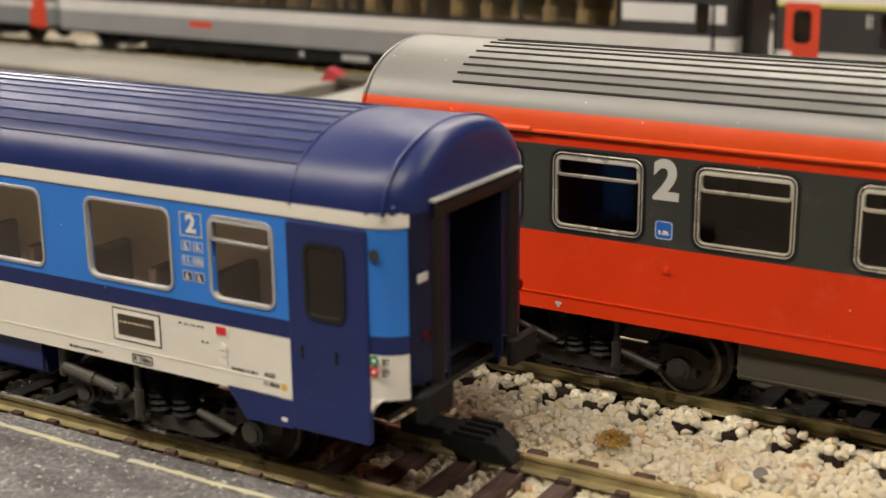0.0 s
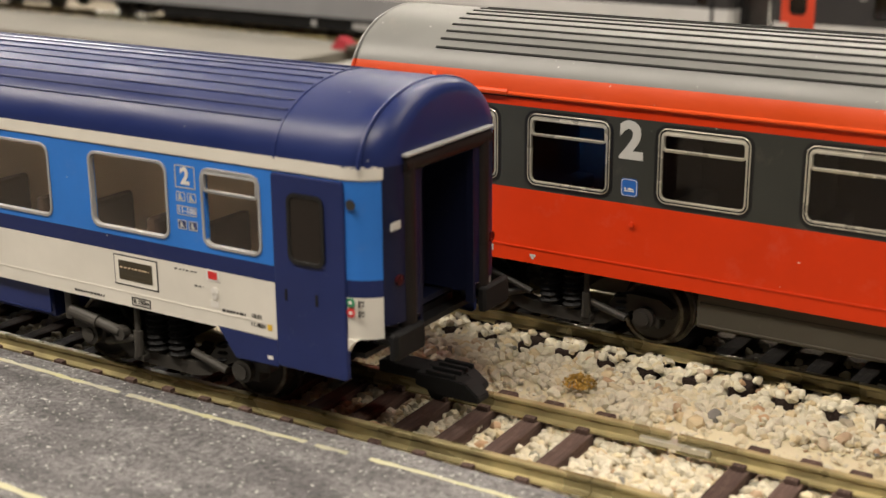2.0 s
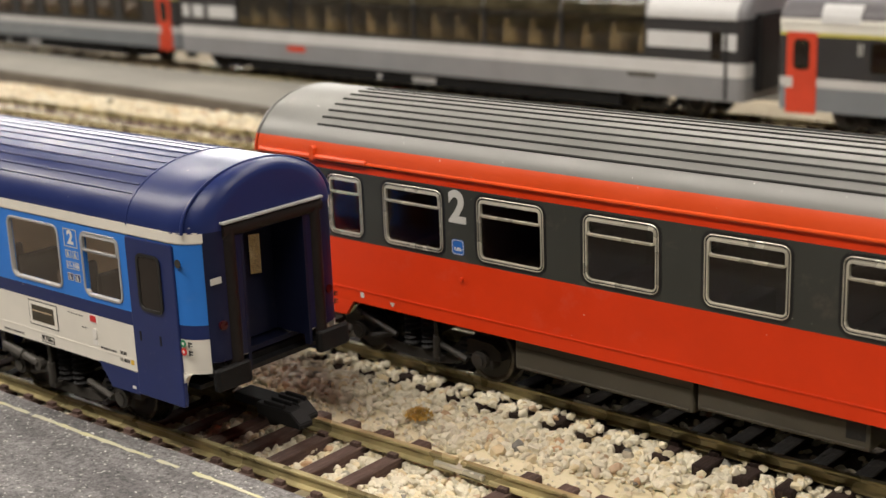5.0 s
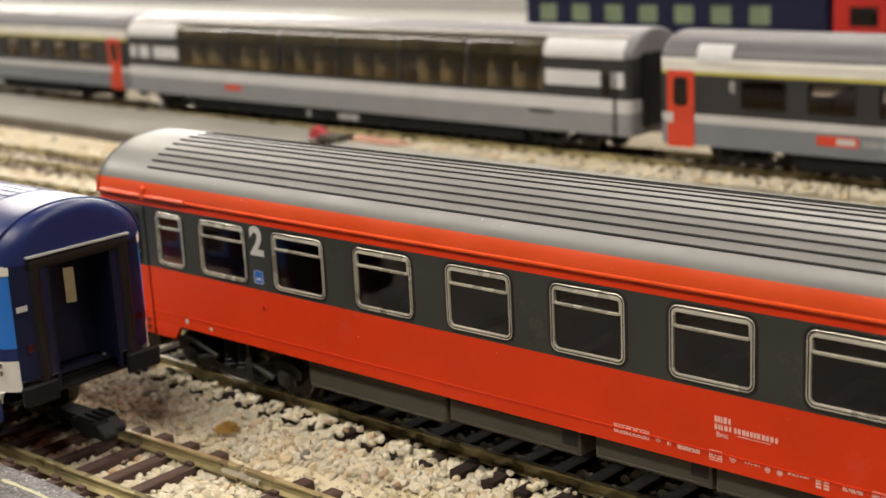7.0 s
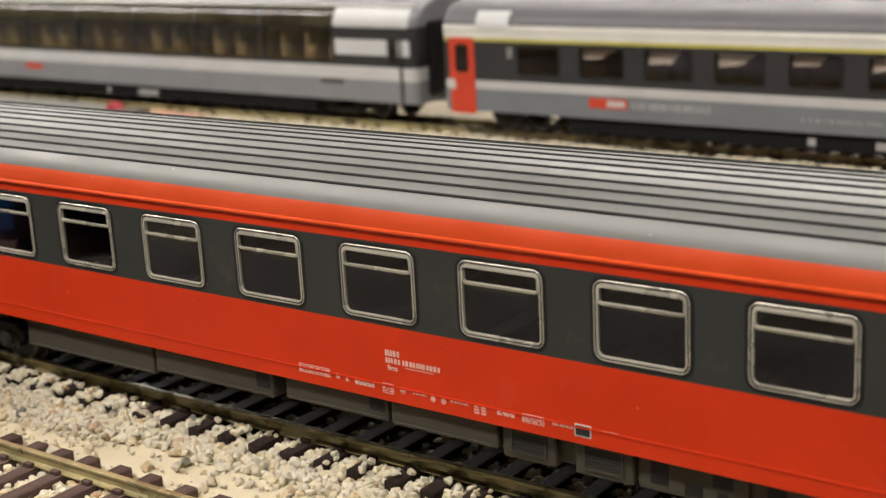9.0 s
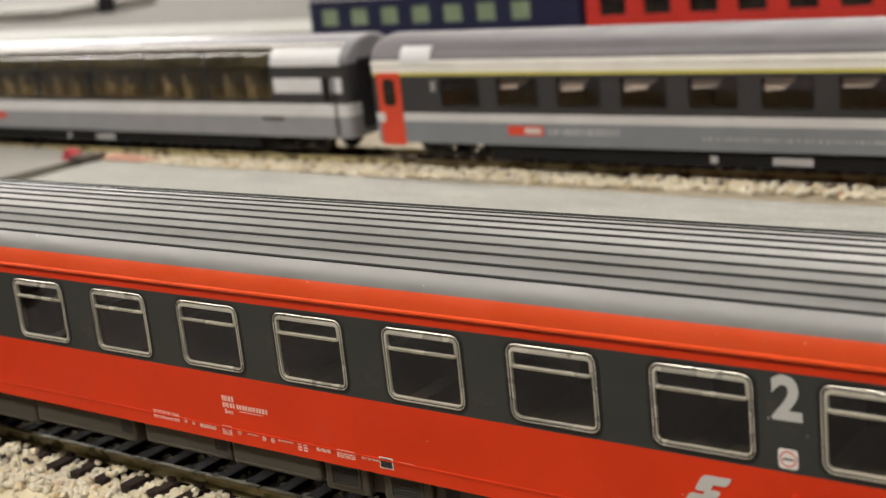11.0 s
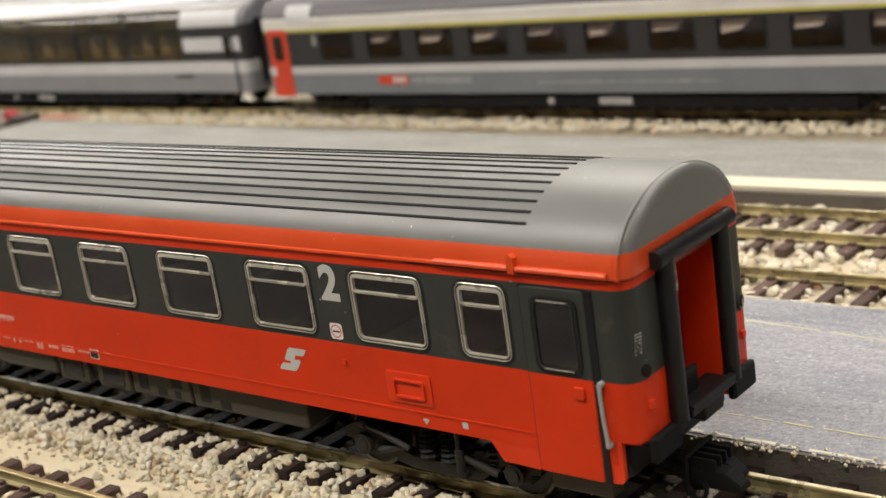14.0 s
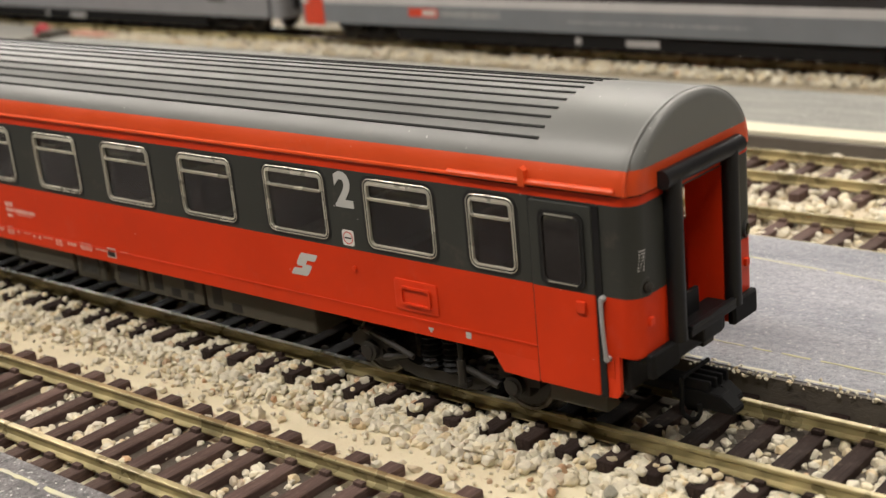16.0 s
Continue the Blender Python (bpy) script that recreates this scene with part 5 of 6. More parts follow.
# ---- the blue coach ----
def blue_coach():
    L, END = 300.0, -109.8
    cx = END - L / 2
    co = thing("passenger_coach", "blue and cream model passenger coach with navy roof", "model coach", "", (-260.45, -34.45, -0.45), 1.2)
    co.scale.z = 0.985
    rng = random.Random(9)
    h, R = 16.1, 6.0
    y = -h

    def X(v):
        return v - cx

    wins = [(X(-152.2 - 22.9 * k), 15.0) for k in range(0, 9)]
    holes = [(x, w - 0.9, 24.2, 34.7) for x, w in wins] + [(X(-133.45), 9.4, 24.2, 34.7)]
    part("body", body_wall(-L / 2, L / 2, 2 * h, R, 12.4, 38.0, holes + [(147.1, 5.2, 12.4, 14.9)], holes + [(147.1, 5.2, 12.4, 14.9)], [(0, 13.4, 14.0, 36.6), (0, 27.7, 12.4, 16.6)], [(0, 15.5, 14.0, 36.0)]), M["blue_side"], co, "sky blue and cream sides with navy bands", smooth=True)
    part("roof", roof_shell(-L / 2 - 0.1, L / 2 + 0.1, 2 * h + 0.3, 37.8, 46.9, 2.0, R + 0.1), M["blue_roof"], co, "smooth navy roof end", smooth=True)
    part("roof_rim", roof_rim(L / 2 - 3.0, 2 * h - 0.35, 37.8, 46.86, 0.26), M["navy"], co, "", True)
    part("end_cap", box(bmesh.new(), L / 2 - 0.4, L / 2 + 0.06, -h + R - 0.1, -6.9, 16.7, 37.9), M["shaded_end_navy"], co, "navy end wall, darkened for its shade")
    part("end_cap", box(bmesh.new(), L / 2 - 0.4, L / 2 + 0.06, 6.9, h - R + 0.1, 16.7, 37.9), M["shaded_end_navy"], co)
    for sd in (-1, 1):
        arc = [(radians(a), r) for r, angs in ((R + 0.07, range(54, 91, 4)), (R - 0.2, range(90, 53, -4))) for a in angs]
        pts = [(L / 2 - R + r * math.sin(a), sd * (h - R + r * math.cos(a))) for a, r in arc]
        part("end_corner", prism(bmesh.new(), pts, 16.65, 37.9, "xy"), M["shaded_end_navy"], co, "", True)
        part("door_jamb", box(bmesh.new(), L / 2 - 1.1, L / 2 + 0.1, sd * 6.75 - 0.3, sd * 6.75 + 0.3, 14.0, 36.7), M["recess_navy"], co)
    part("end_header", box(bmesh.new(), L / 2 - 0.4, L / 2 + 0.06, -6.9, 6.9, 36.5, 38.0), M["shaded_end_navy"], co)
    part("gutter", body_wall(-L / 2 - 0.15, L / 2 + 0.15, 2 * h + 0.34, R + 0.15, 36.3, 38.0, (), (), [(0, 27.6, 36.3, 38.0)], [(0, 27.6, 36.3, 38.0)], 0.5), M["cream"], co, "cream strip under the roof", smooth=True)
    seam = X(-126.8)
    for i, yy in enumerate((-14.0, -12.6, -10.9, -9.0, -6.9, -4.7, -2.4, 0.0, 2.4, 4.7, 6.9, 9.0, 10.9, 12.6, 14.0)):
        a = math.acos(-yy / (h + 0.15))
        part("roof_rib", rib_mesh(-L / 2 + 17, seam + 0.6, 2 * h + 0.3, 37.8, 46.9, a, 0.36, 0.15), M["blue_rib"], co, "navy roof rib" if i == 0 else "")
    bm = bmesh.new()
    prof = roof_profile(2 * h + 0.3 + 0.24, 37.8, 47.02)
    prof2 = roof_profile(2 * h + 0.3 - 0.6, 37.8, 46.6)
    rows = [[bm.verts.new((xx, a, b)) for a, b in pr] for xx, pr in ((seam + 0.9, prof2), (seam + 0.9, prof), (seam + 1.2, prof), (seam + 1.2, prof2))]
    for a, b in zip(rows, rows[1:]):
        for i in range(len(a) - 1):
            bm.faces.new((a[i], b[i], b[i + 1], a[i + 1]))
    part("roof_seam", bm, M["navy"], co)
    for x, w in wins:
        for s in (-1, 1):
            window_unit(co, x, 23.8, 35.1, w, s * h, s, M["alu"], False, False, 0.46, 1.6, "", M["brown_glass"])
    for s in (-1, 1):
        window_unit(co, X(-133.6), 23.8, 35.1, 10.3, s * h, s, M["alu"], True, False, 0.46, 1.6, "", M["brown_glass"])
        yy = s * h
        lo, hi = min(yy, yy - s * 0.9), max(yy, yy - s * 0.9)
        part("skirt", prism(bmesh.new(), [(X(-137.0), 12.6), (X(-134.0), 8.5), (X(-126.6), 8.6), (X(-126.6), 12.6)], lo, hi), M["navy"], co, "navy skirt under the cream side")
        d = door_unit(co, X(-120.75), 11.5, 8.9, 35.9, yy, M["navy"], (X(-120.95), 5.9, 24.0, 33.6), s)
        for dx in (-4.0, 1.0):
            part("door_slot", box(bmesh.new(), X(-120.6 + dx) - 0.2, X(-120.6 + dx) + 0.2, yy - 0.32, yy + 0.32, 18.6, 20.2), M["black"], d)
        part("step_corner", prism(bmesh.new(), [(X(-115.3), 14.9), (X(-115.3), 12.4), (X(-114.9), 13.4), (X(-114.3), 14.3), (X(-113.4), 14.9)], lo, hi), M["cream"], co)
        for z, m in ((20.0, "pict_green"), (18.6, "pict_red")):
            bm = bmesh.new()
            tube(bm, (X(-114.4), yy + s * 0.06, z), (X(-114.4), yy - s * 0.06, z), 0.62, 18)
            k = part("door_button", bm, M[m], co, "round door button sign")
            bm = bmesh.new()
            tube(bm, (X(-114.4), yy + s * 0.09, z), (X(-114.4), yy, z), 0.26, 12)
            part("button_mark", bm, M["white"], k)
            bm = bmesh.new()
            box(bm, X(-113.2), X(-112.9), yy - 0.05, yy + 0.05, z - 0.45, z + 0.45)
            box(bm, X(-112.75), X(-112.3), yy - 0.05, yy + 0.05, z + 0.2, z + 0.45)
            box(bm, X(-112.75), X(-112.3), yy - 0.05, yy + 0.05, z - 0.2, z - 0.05)
            part("door_pictogram", bm, M["black_print"], co)
        bm = bmesh.new()
        tube(bm, (X(-114.0), yy + s * 0.12, 33.1), (X(-114.0), yy, 33.1), 0.7, 16)
        part("door_lamp", bm, M["frame_grey"], co)
        part("lower_band", box(bmesh.new(), X(-400), X(-127.4), yy - 0.05, yy + 0.05, 14.45, 14.65), M["cream"], co)
        part("solebar", box(bmesh.new(), X(-400), X(-171), s * 14.7 - 0.5, s * 15.6 + 0.5, 8.0, 12.6, 0.2), M["navy"], co, "navy underframe skirt")
    # navy square, signs and lettering on the near side
    n = part("class_sign", ring(bmesh.new(), X(-141.4), 33.3, y, [(3.6, 3.2, 0.1, 0), (3.6, 3.2, 0.1, 0.06), (3.3, 2.9, 0.1, 0.06), (3.3, 2.9, 0.1, 0)]), M["print_grey"], co, "white framed class sign")
    part("class_number", mesh_from_text("2", 3.2, X(-141.4), 33.3, y, 0.12), M["white"], n, keep=True)
    for x, w in ((-142.35, 1.55), (-140.4, 1.55)):
        for z in (30.45, 26.45):
            q = part("pictogram_frame", ring(bmesh.new(), X(x), z, y, [(w, 1.3, 0.1, 0), (w, 1.3, 0.1, 0.06), (w - 0.22, 1.08, 0.1, 0.06), (w - 0.22, 1.08, 0.1, 0)]), M["print_grey"], co)
            if z < 28:
                part("pictogram_field", box(bmesh.new(), X(x) - 0.6, X(x) + 0.6, y - 0.05, y, z - 0.5, z + 0.5), M["navy"], q)
            part("pictogram", prism(bmesh.new(), [(X(x) - 0.35, z - 0.4), (X(x) + 0.4, z - 0.4), (X(x) + 0.1, z), (X(x), z + 0.4), (X(x) - 0.3, z + 0.4)], y - 0.08, y), M["print_grey"], q)
    q = part("seat_range_sign", ring(bmesh.new(), X(-141.4), 28.5, y, [(3.5, 1.3, 0.1, 0), (3.5, 1.3, 0.1, 0.06), (3.28, 1.08, 0.1, 0.06), (3.28, 1.08, 0.1, 0)]), M["print_grey"], co)
    part("seat_numbers", mesh_from_text("11-106", 1.15, X(-141.4), 28.5, y, 0.01), M["white"], q, keep=True)
    f = small_plate(co, "display_plate", X(-156.0), X(-147.6), 15.6, 20.2, y, M["black_print"], "destination display in a cream frame")
    small_plate(f, "display_rim", X(-155.8), X(-147.8), 15.8, 20.0, y - 0.05, M["cream"])
    M["display"] = paint("dark_amber_display", (0.045, 0.036, 0.020), 0.3)
    small_plate(f, "display_field", X(-155.0), X(-148.6), 16.5, 19.4, y - 0.11, M["display"])
    for k in range(4):
        print_bars(f, X(-154.7), X(-149.2), 18.8 - 0.55 * k, 0.22, y - 0.14, M["lining"] if k == 1 else M["underfloor"], rng, "display_line", 0.3)
    f = small_plate(co, "alarm_plate", X(-138.6), X(-136.2), 19.0, 20.6, y, M["white"], "small red alarm box")
    small_plate(f, "alarm_field", X(-138.2), X(-136.6), 19.3, 20.4, y - 0.05, M["pict_red"])
    for z, r in ((17.6, 0.6), (16.9, 0.5)):
        bm = bmesh.new()
        tube(bm, (X(-137.2), y - 0.18, z), (X(-137.2), y + 0.1, z), r, 14)
        part("socket", bm, M["white"], co)
    small_plate(co, "socket_plate", X(-138.0), X(-136.6), 15.2, 16.2, y, M["white"])
    print_bars(co, X(-144.4), X(-140.2), 19.7, 0.2, y, M["black_print"], rng)
    print_bars(co, X(-140.8), X(-139.2), 17.7, 0.25, y, M["black_print"], rng)
    print_bars(co, X(-164.5), X(-158.5), 13.0, 0.35, y, M["black_print"], rng, gap=0.2)
    q = part("brake_sign", ring(bmesh.new(), X(-151.2), 13.4, y, [(3.6, 1.3, 0.1, 0), (3.6, 1.3, 0.1, 0.06), (3.3, 1.0, 0.1, 0.06), (3.3, 1.0, 0.1, 0)]), M["frame_grey"], co)
    part("brake_lettering", mesh_from_text("R 150m", 0.95, X(-151.2), 13.4, y, 0.01), M["black_print"], q, keep=True)
    print_bars(co, X(-136.0), X(-131.8), 14.9, 0.35, y, M["black_print"], rng, gap=0.2)
    part("weight_lettering", mesh_from_text("10.01", 0.85, X(-130.0), 15.2, y, 0.01), M["black_print"], co, keep=True)
    part("weight_lettering", mesh_from_text("11.4kN", 0.85, X(-129.8), 14.0, y, 0.01), M["black_print"], co, keep=True)
    small_plate(co, "yellow_mark", X(-128.2), X(-127.4), 13.6, 14.5, y, M["pict_yellow"])
    small_plate(co, "white_mark", X(-128.4), X(-127.5), 9.4, 9.9, y, M["white"])
    # end, gangway, coupling
    gangway(co, L / 2 - 0.9, 1, 15.6, 38.9, 10.6, 1.7, M["gangway_brown"])
    # silver strip in place of the highlight along the head roll
    part("head_roll_glint", box(bmesh.new(), L / 2 - 0.2, L / 2 + 0.95, -10.9, 10.7, 38.75, 39.15, 0.12), M["alu"], co, "thin silver strip for the glint on the gangway head roll")
    part("end_door", box(bmesh.new(), L / 2 - 9, L / 2 - 8, -8, 8, 15.5, 37), M["recess_navy"], co, "navy inner end door with a small window")
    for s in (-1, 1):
        part("vestibule_wall", box(bmesh.new(), L / 2 - 8, L / 2 - 1, s * 7.2 - 0.4, s * 7.2 + 0.4, 15.5, 37), M["recess_navy"], co)
    pn = part("end_door_window", box(bmesh.new(), -0.08, 0.08, -0.95, 0.95, 26.4, 33.2, 0.02), M["glossy_pane"], co, "glossy pane that mirrors the track")
    pn.matrix_basis = Matrix.Translation(((L / 2 - 7.4) * MM, 2.4 * MM, 0)) @ Matrix.Rotation(radians(-24), 4, "Z")
    part("end_plate", box(bmesh.new(), L / 2 + 0.02, L / 2 + 0.2, -13.6, -11.5, 29.6, 30.6), M["print_grey"], co, "small pale end plate")
    for s in (-1, 1):
        bm = bmesh.new()
        tube(bm, (L / 2 - 0.6, s * 11.6, 22.6), (L / 2 + 0.15, s * 11.6, 22.6), 0.75, 16)
        part("tail_lamp", bm, M["lens_red"], co, "dark red tail lamp")
    part("buffer_beam", box(bmesh.new(), L / 2 - 8.5, L / 2 - 6.0, -11.0, 11.0, 10.8, 13.6, 0.4), M["matte_black"], co)
    buffer_pair(co, L / 2 - 1.6, 1, 14.2)
    coupler(co, L / 2 - 2.4, 1, 5.2, False)
    part("frame_floor", box(bmesh.new(), -146, 146, -14, 14, 11.6, 12.4), M["black"], co)
    bogie_unit(co, X(-149.9), True)
    bogie_unit(co, X(-370.9), True)
    for a, b in ((-215, -172), (-262, -220), (-340, -270)):
        part("equipment_box", box(bmesh.new(), X(a), X(b), -13.6, 13.6, 6.5, 12.2, 0.5), M["navy"], co)
    part("floor", box(bmesh.new(), -L / 2 + 2, L / 2 - 9.2, -13.6, 13.6, 15.2, 16.2), M["interior"], co)
    part("vestibule_floor", box(bmesh.new(), L / 2 - 9.1, L / 2 - 5.6, -13.4, 13.4, 14.0, 14.9), M["recess_navy"], co)
    part("corridor_wall", box(bmesh.new(), -L / 2 + 20, L / 2 - 18, -3.4, -2.8, 16.2, 37.4), M["lining"], co, "beige corridor wall")
    for k in range(18):
        xs = X(-143.5 - 11.45 * k)
        bm = box(bmesh.new(), xs - 4.2, xs + 1.2, -11.0, 2.2, 16.2, 20.4, 0.8)
        box(bm, xs + 0.6, xs + 2.4, -11.0, 2.2, 16.2, 24.6 if k % 2 else 25.6, 0.8)
        part("seat_row", bm, M["interior"], co, "dark brown seats" if k == 0 else "")
    return co


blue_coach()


# ---- the long grey train in the background ----
WHITE_LINE, MID_GREY, CHARCOAL = (0.52, 0.52, 0.52), (0.185, 0.203, 0.222), (0.035, 0.034, 0.036)
M["grey_side"] = banded("grey_white_charcoal_livery", [(0, MID_GREY), (15.8, WHITE_LINE), (18.9, CHARCOAL), (32.4, (0.50, 0.46, 0.10)), (33.6, (0.72, 0.71, 0.66))], 0.4)
M["grey_side_pano"] = banded("silver_white_livery", [(0, (0.25, 0.255, 0.27)), (16.2, (0.58, 0.585, 0.59)), (21.3, CHARCOAL)], 0.4)
M["silver_roof"] = paint("silver_coach_roof", (0.20, 0.20, 0.215), 0.34)
M["lined_roof"] = banded("grey_roof_over_white", [(0, (0.74, 0.73, 0.68)), (38.0, (0.105, 0.10, 0.11))], 0.40)
M["pale_panel"] = paint("pale_grey_panel", (0.56, 0.57, 0.58), 0.4, vary=0.06)
M["door_red"] = paint("door_red_paint", (0.55, 0.055, 0.022), 0.45)
M["olive_pane"] = paint("olive_tinted_pane", (0.055, 0.047, 0.028), 0.10, vary=0.5, dust=0.0, grain=0)
M["seat_olive"] = paint("olive_beige_seats", (0.30, 0.25, 0.13), 0.6, vary=0.4)
M["seat_red"] = paint("dull_red_seats", (0.16, 0.035, 0.03), 0.6)


def far_coach(x0, y, turn, kind, L=300.0):
    """One coach of the background train; kind: first, panorama or plain."""
    h = 16.2
    pano = kind == "panorama"
    words = {"first": "charcoal and grey model coach with red door and white line", "panorama": "silver model panorama coach with tall curved windows",
             "plain": "charcoal and grey model coach with lit windows"}[kind]
    co = thing("passenger_coach", words, "model coach", "background train", (x0, y, 0), turn)
    side = M["grey_side_pano"] if pano else M["grey_side"]
    if pano:
        pitch = (L - 45.0 - 40.0) / 6
        wins = [(45.0 + pitch * (k + 0.5), pitch - 1.0, 22.6, 36.4) for k in range(6)]
    else:
        wins = [(41.0 + 24.5 * k, 17.0, 21.4, 31.8) for k in range(10)]
    holes = [(x, w - 0.6, a + 0.3, b - 0.3) for x, w, a, b in wins]
    part("body", body_wall(0, L, 2 * h, 3.0, 8.0, 36.6, holes, holes, (), ()), side, co, smooth=True)
    part("roof", roof_shell(-0.2, L + 0.2, 2 * h + 0.4, 36.4, 46.4, 1.6, 3.2), M["silver_roof"] if pano else M["lined_roof"], co, smooth=True)
    for x, w, a, b in wins:
        wn = part("window", ring(bmesh.new(), x, (a + b) / 2, -h, [(w, b - a, 1.2, -0.2), (w, b - a, 1.2, 0.2), (w - 1.0, b - a - 1.0, 0.9, 0.2), (w - 1.0, b - a - 1.0, 0.9, -0.5)]), M["gasket"], co)
        pn = part("pane", box(bmesh.new(), x - w / 2 + 0.3, x + w / 2 - 0.3, -h + 0.3, -h + 0.5, a + 0.3, b - 0.3), M["glass"], wn)
        pn.visible_shadow = False
    if pano:
        for k, (w0, w, a, b) in enumerate(wins):
            bm = bmesh.new()
            rows = []
            for x in (w0 - w / 2, w0 + w / 2):
                rows.append([bm.verts.new((x, yy, zz)) for yy, zz in [(-16.75, 36.4), (-16.6, 38.0), (-16.1, 39.8), (-15.2, 41.4), (-13.6, 42.9)]])
            for i in range(4):
                bm.faces.new((rows[0][i], rows[1][i], rows[1][i + 1], rows[0][i + 1]))
            got = bmesh.ops.extrude_face_region(bm, geom=bm.faces[:])
            bmesh.ops.translate(bm, vec=(0, 0.3, -0.2), verts=[g for g in got["geom"] if isinstance(g, bmesh.types.BMVert)])
            part("roof_window", bm, M["olive_pane"], co, "curved roof window" if k == 0 else "", smooth=True)
        # pale panels at both ends of the glass, above and below the dark band
        for a, b, z0, z1 in ((L - 39.5, L - 3, 36.0, 43.2), (L - 39.5, L - 13, 25.6, 31.4), (L - 8.5, L - 3, 25.6, 31.4), (4, 44.0, 36.0, 43.2), (4, 9, 25.6, 31.4), (12, 20, 25.6, 31.4), (24, 44, 25.6, 31.4)):
            if z0 > 35:
                bm = bmesh.new()
                prof = [(-16.55, 36.2), (-16.5, 38.0), (-15.9, 39.8), (-15.0, 41.4), (-13.4, 42.9)]
                rows = [[bm.verts.new((x, yy - 0.1, zz)) for yy, zz in prof] for x in (a, b)]
                for i in range(4):
                    bm.faces.new((rows[0][i], rows[1][i], rows[1][i + 1], rows[0][i + 1]))
                got = bmesh.ops.extrude_face_region(bm, geom=bm.faces[:])
                bmesh.ops.translate(bm, vec=(0, 0.6, -0.3), verts=[g for g in got["geom"] if isinstance(g, bmesh.types.BMVert)])
                part("white_panel", bm, M["pale_panel"], co)
            else:
                part("white_panel", box(bmesh.new(), a, b, -h - 0.12, -h + 0.3, z0, z1, 0.1), M["pale_panel"], co)
        # white strip stands for the glare along the top of the glass
        part("roof_glint_strip", box(bmesh.new(), 4, L - 3, -12.6, -12.0, 43.1, 44.2, 0.2), M["white"], co, "white strip for the glare along the roof edge")
        part("door", ring(bmesh.new(), L - 11.2, 20.6, -h, [(4.4, 25, 0.6, 0), (4.4, 25, 0.6, 0.25)], -1, True), M["grey_side_pano"], co)
        part("door_window", box(bmesh.new(), L - 12.8, L - 9.0, -h - 0.35, -h, 22.5, 32), M["dark_pane"], co)
        part("door_post", box(bmesh.new(), L - 7.6, L - 6.6, -h - 0.35, -h, 8.5, 32), M["black"], co)
        part("logo", box(bmesh.new(), 80, 92, -h - 0.08, -h, 12.6, 15.2), M["door_red"], co)
        part("vent_grille", box(bmesh.new(), L - 48, L - 36, -h - 0.1, -h, 14.4, 16.0, 0.05), M["underfloor"], co)
    else:
        for xd in (9.0, L - 12.0):
            d = part("door", ring(bmesh.new(), xd, 20.4, -h, [(10.8, 26.8, 0.6, -0.2), (10.8, 26.8, 0.6, 0.25)], -1, True), M["door_red"], co, "red entrance door")
            part("door_window", ring(bmesh.new(), xd, 26.6, -h - 0.2, [(5.6, 10.0, 1.6, 0), (5.6, 10.0, 1.6, 0.25)], -1, True), M["dark_pane"], d)
            part("door_plate", box(bmesh.new(), xd - 5.6, xd - 3.0, -h - 0.4, -h, 15.5, 19.0), M["print_grey"], d)
        bm = bmesh.new()
        rows = [[bm.verts.new((x, yy, zz)) for yy, zz in ((-16.55, 37.0), (-16.2, 39.2), (-15.2, 41.4), (-13.7, 43.0))] for x in (15.5, 29.0)]
        for i in range(3):
            bm.faces.new((rows[0][i], rows[1][i], rows[1][i + 1], rows[0][i + 1]))
        got = bmesh.ops.extrude_face_region(bm, geom=bm.faces[:])
        bmesh.ops.translate(bm, vec=(0, 0.7, -0.5), verts=[g for g in got["geom"] if isinstance(g, bmesh.types.BMVert)])
        part("roof_panel", bm, M["pale_panel"], co, "pale roof flap over the entrance")
        lg = part("logo", box(bmesh.new(), 60.5, 75.0, -h - 0.08, -h, 11.6, 14.9), M["door_red"], co, "red emblem field")
        part("logo_mark", box(bmesh.new(), 67.5, 74.0, -h - 0.12, -h, 12.3, 14.2), M["print_grey"], lg)
        print_bars(co, 77, 105, 11.9, 2.4, -h, M["print_grey"], random.Random(3), "lettering", 1.2)
        print_bars(co, 135, 205, 11.4, 0.9, -h, M["print_grey"], random.Random(5), "lettering", 1.6)
        print_bars(co, 28.5, 30.5, 27.0, 4.0, -h, M["print_grey"], random.Random(6), "class_lettering", 0.6)
    part("solebar", box(bmesh.new(), 52, L - 52, -15, 15, 2.4, 8.2, 0.4), M["matte_black"], co, "black underframe")
    part("plate", box(bmesh.new(), 157.5, 170.5, -15.15, -14.9, 3.8, 6.2), M["alu"], co)
    part("plate", box(bmesh.new(), 136.5, 139.0, -15.15, -14.9, 3.8, 6.2), M["alu"], co)
    part("frame_floor", box(bmesh.new(), 3, L - 3, -14, 14, 7.6, 8.8), M["black"], co)
    part("gangway", box(bmesh.new(), -2.6, 0.4, -9.5, 9.5, 11, 38, 0.8), M["rubber"], co)
    part("gangway", box(bmesh.new(), L - 0.4, L + 2.6, -9.5, 9.5, 11, 38, 0.8), M["rubber"], co)
    bogie_unit(co, 38)
    bogie_unit(co, L - 38)
    coach_interior(co, 1, L - 1, 13, M["interior"], 24.5 if not pano else pitch / 3, 28.8 if pano else 28.7, 33 if pano else 34, M["seat_red"] if kind == "first" else (M["seat_olive"] if pano else M["interior_warm"]))
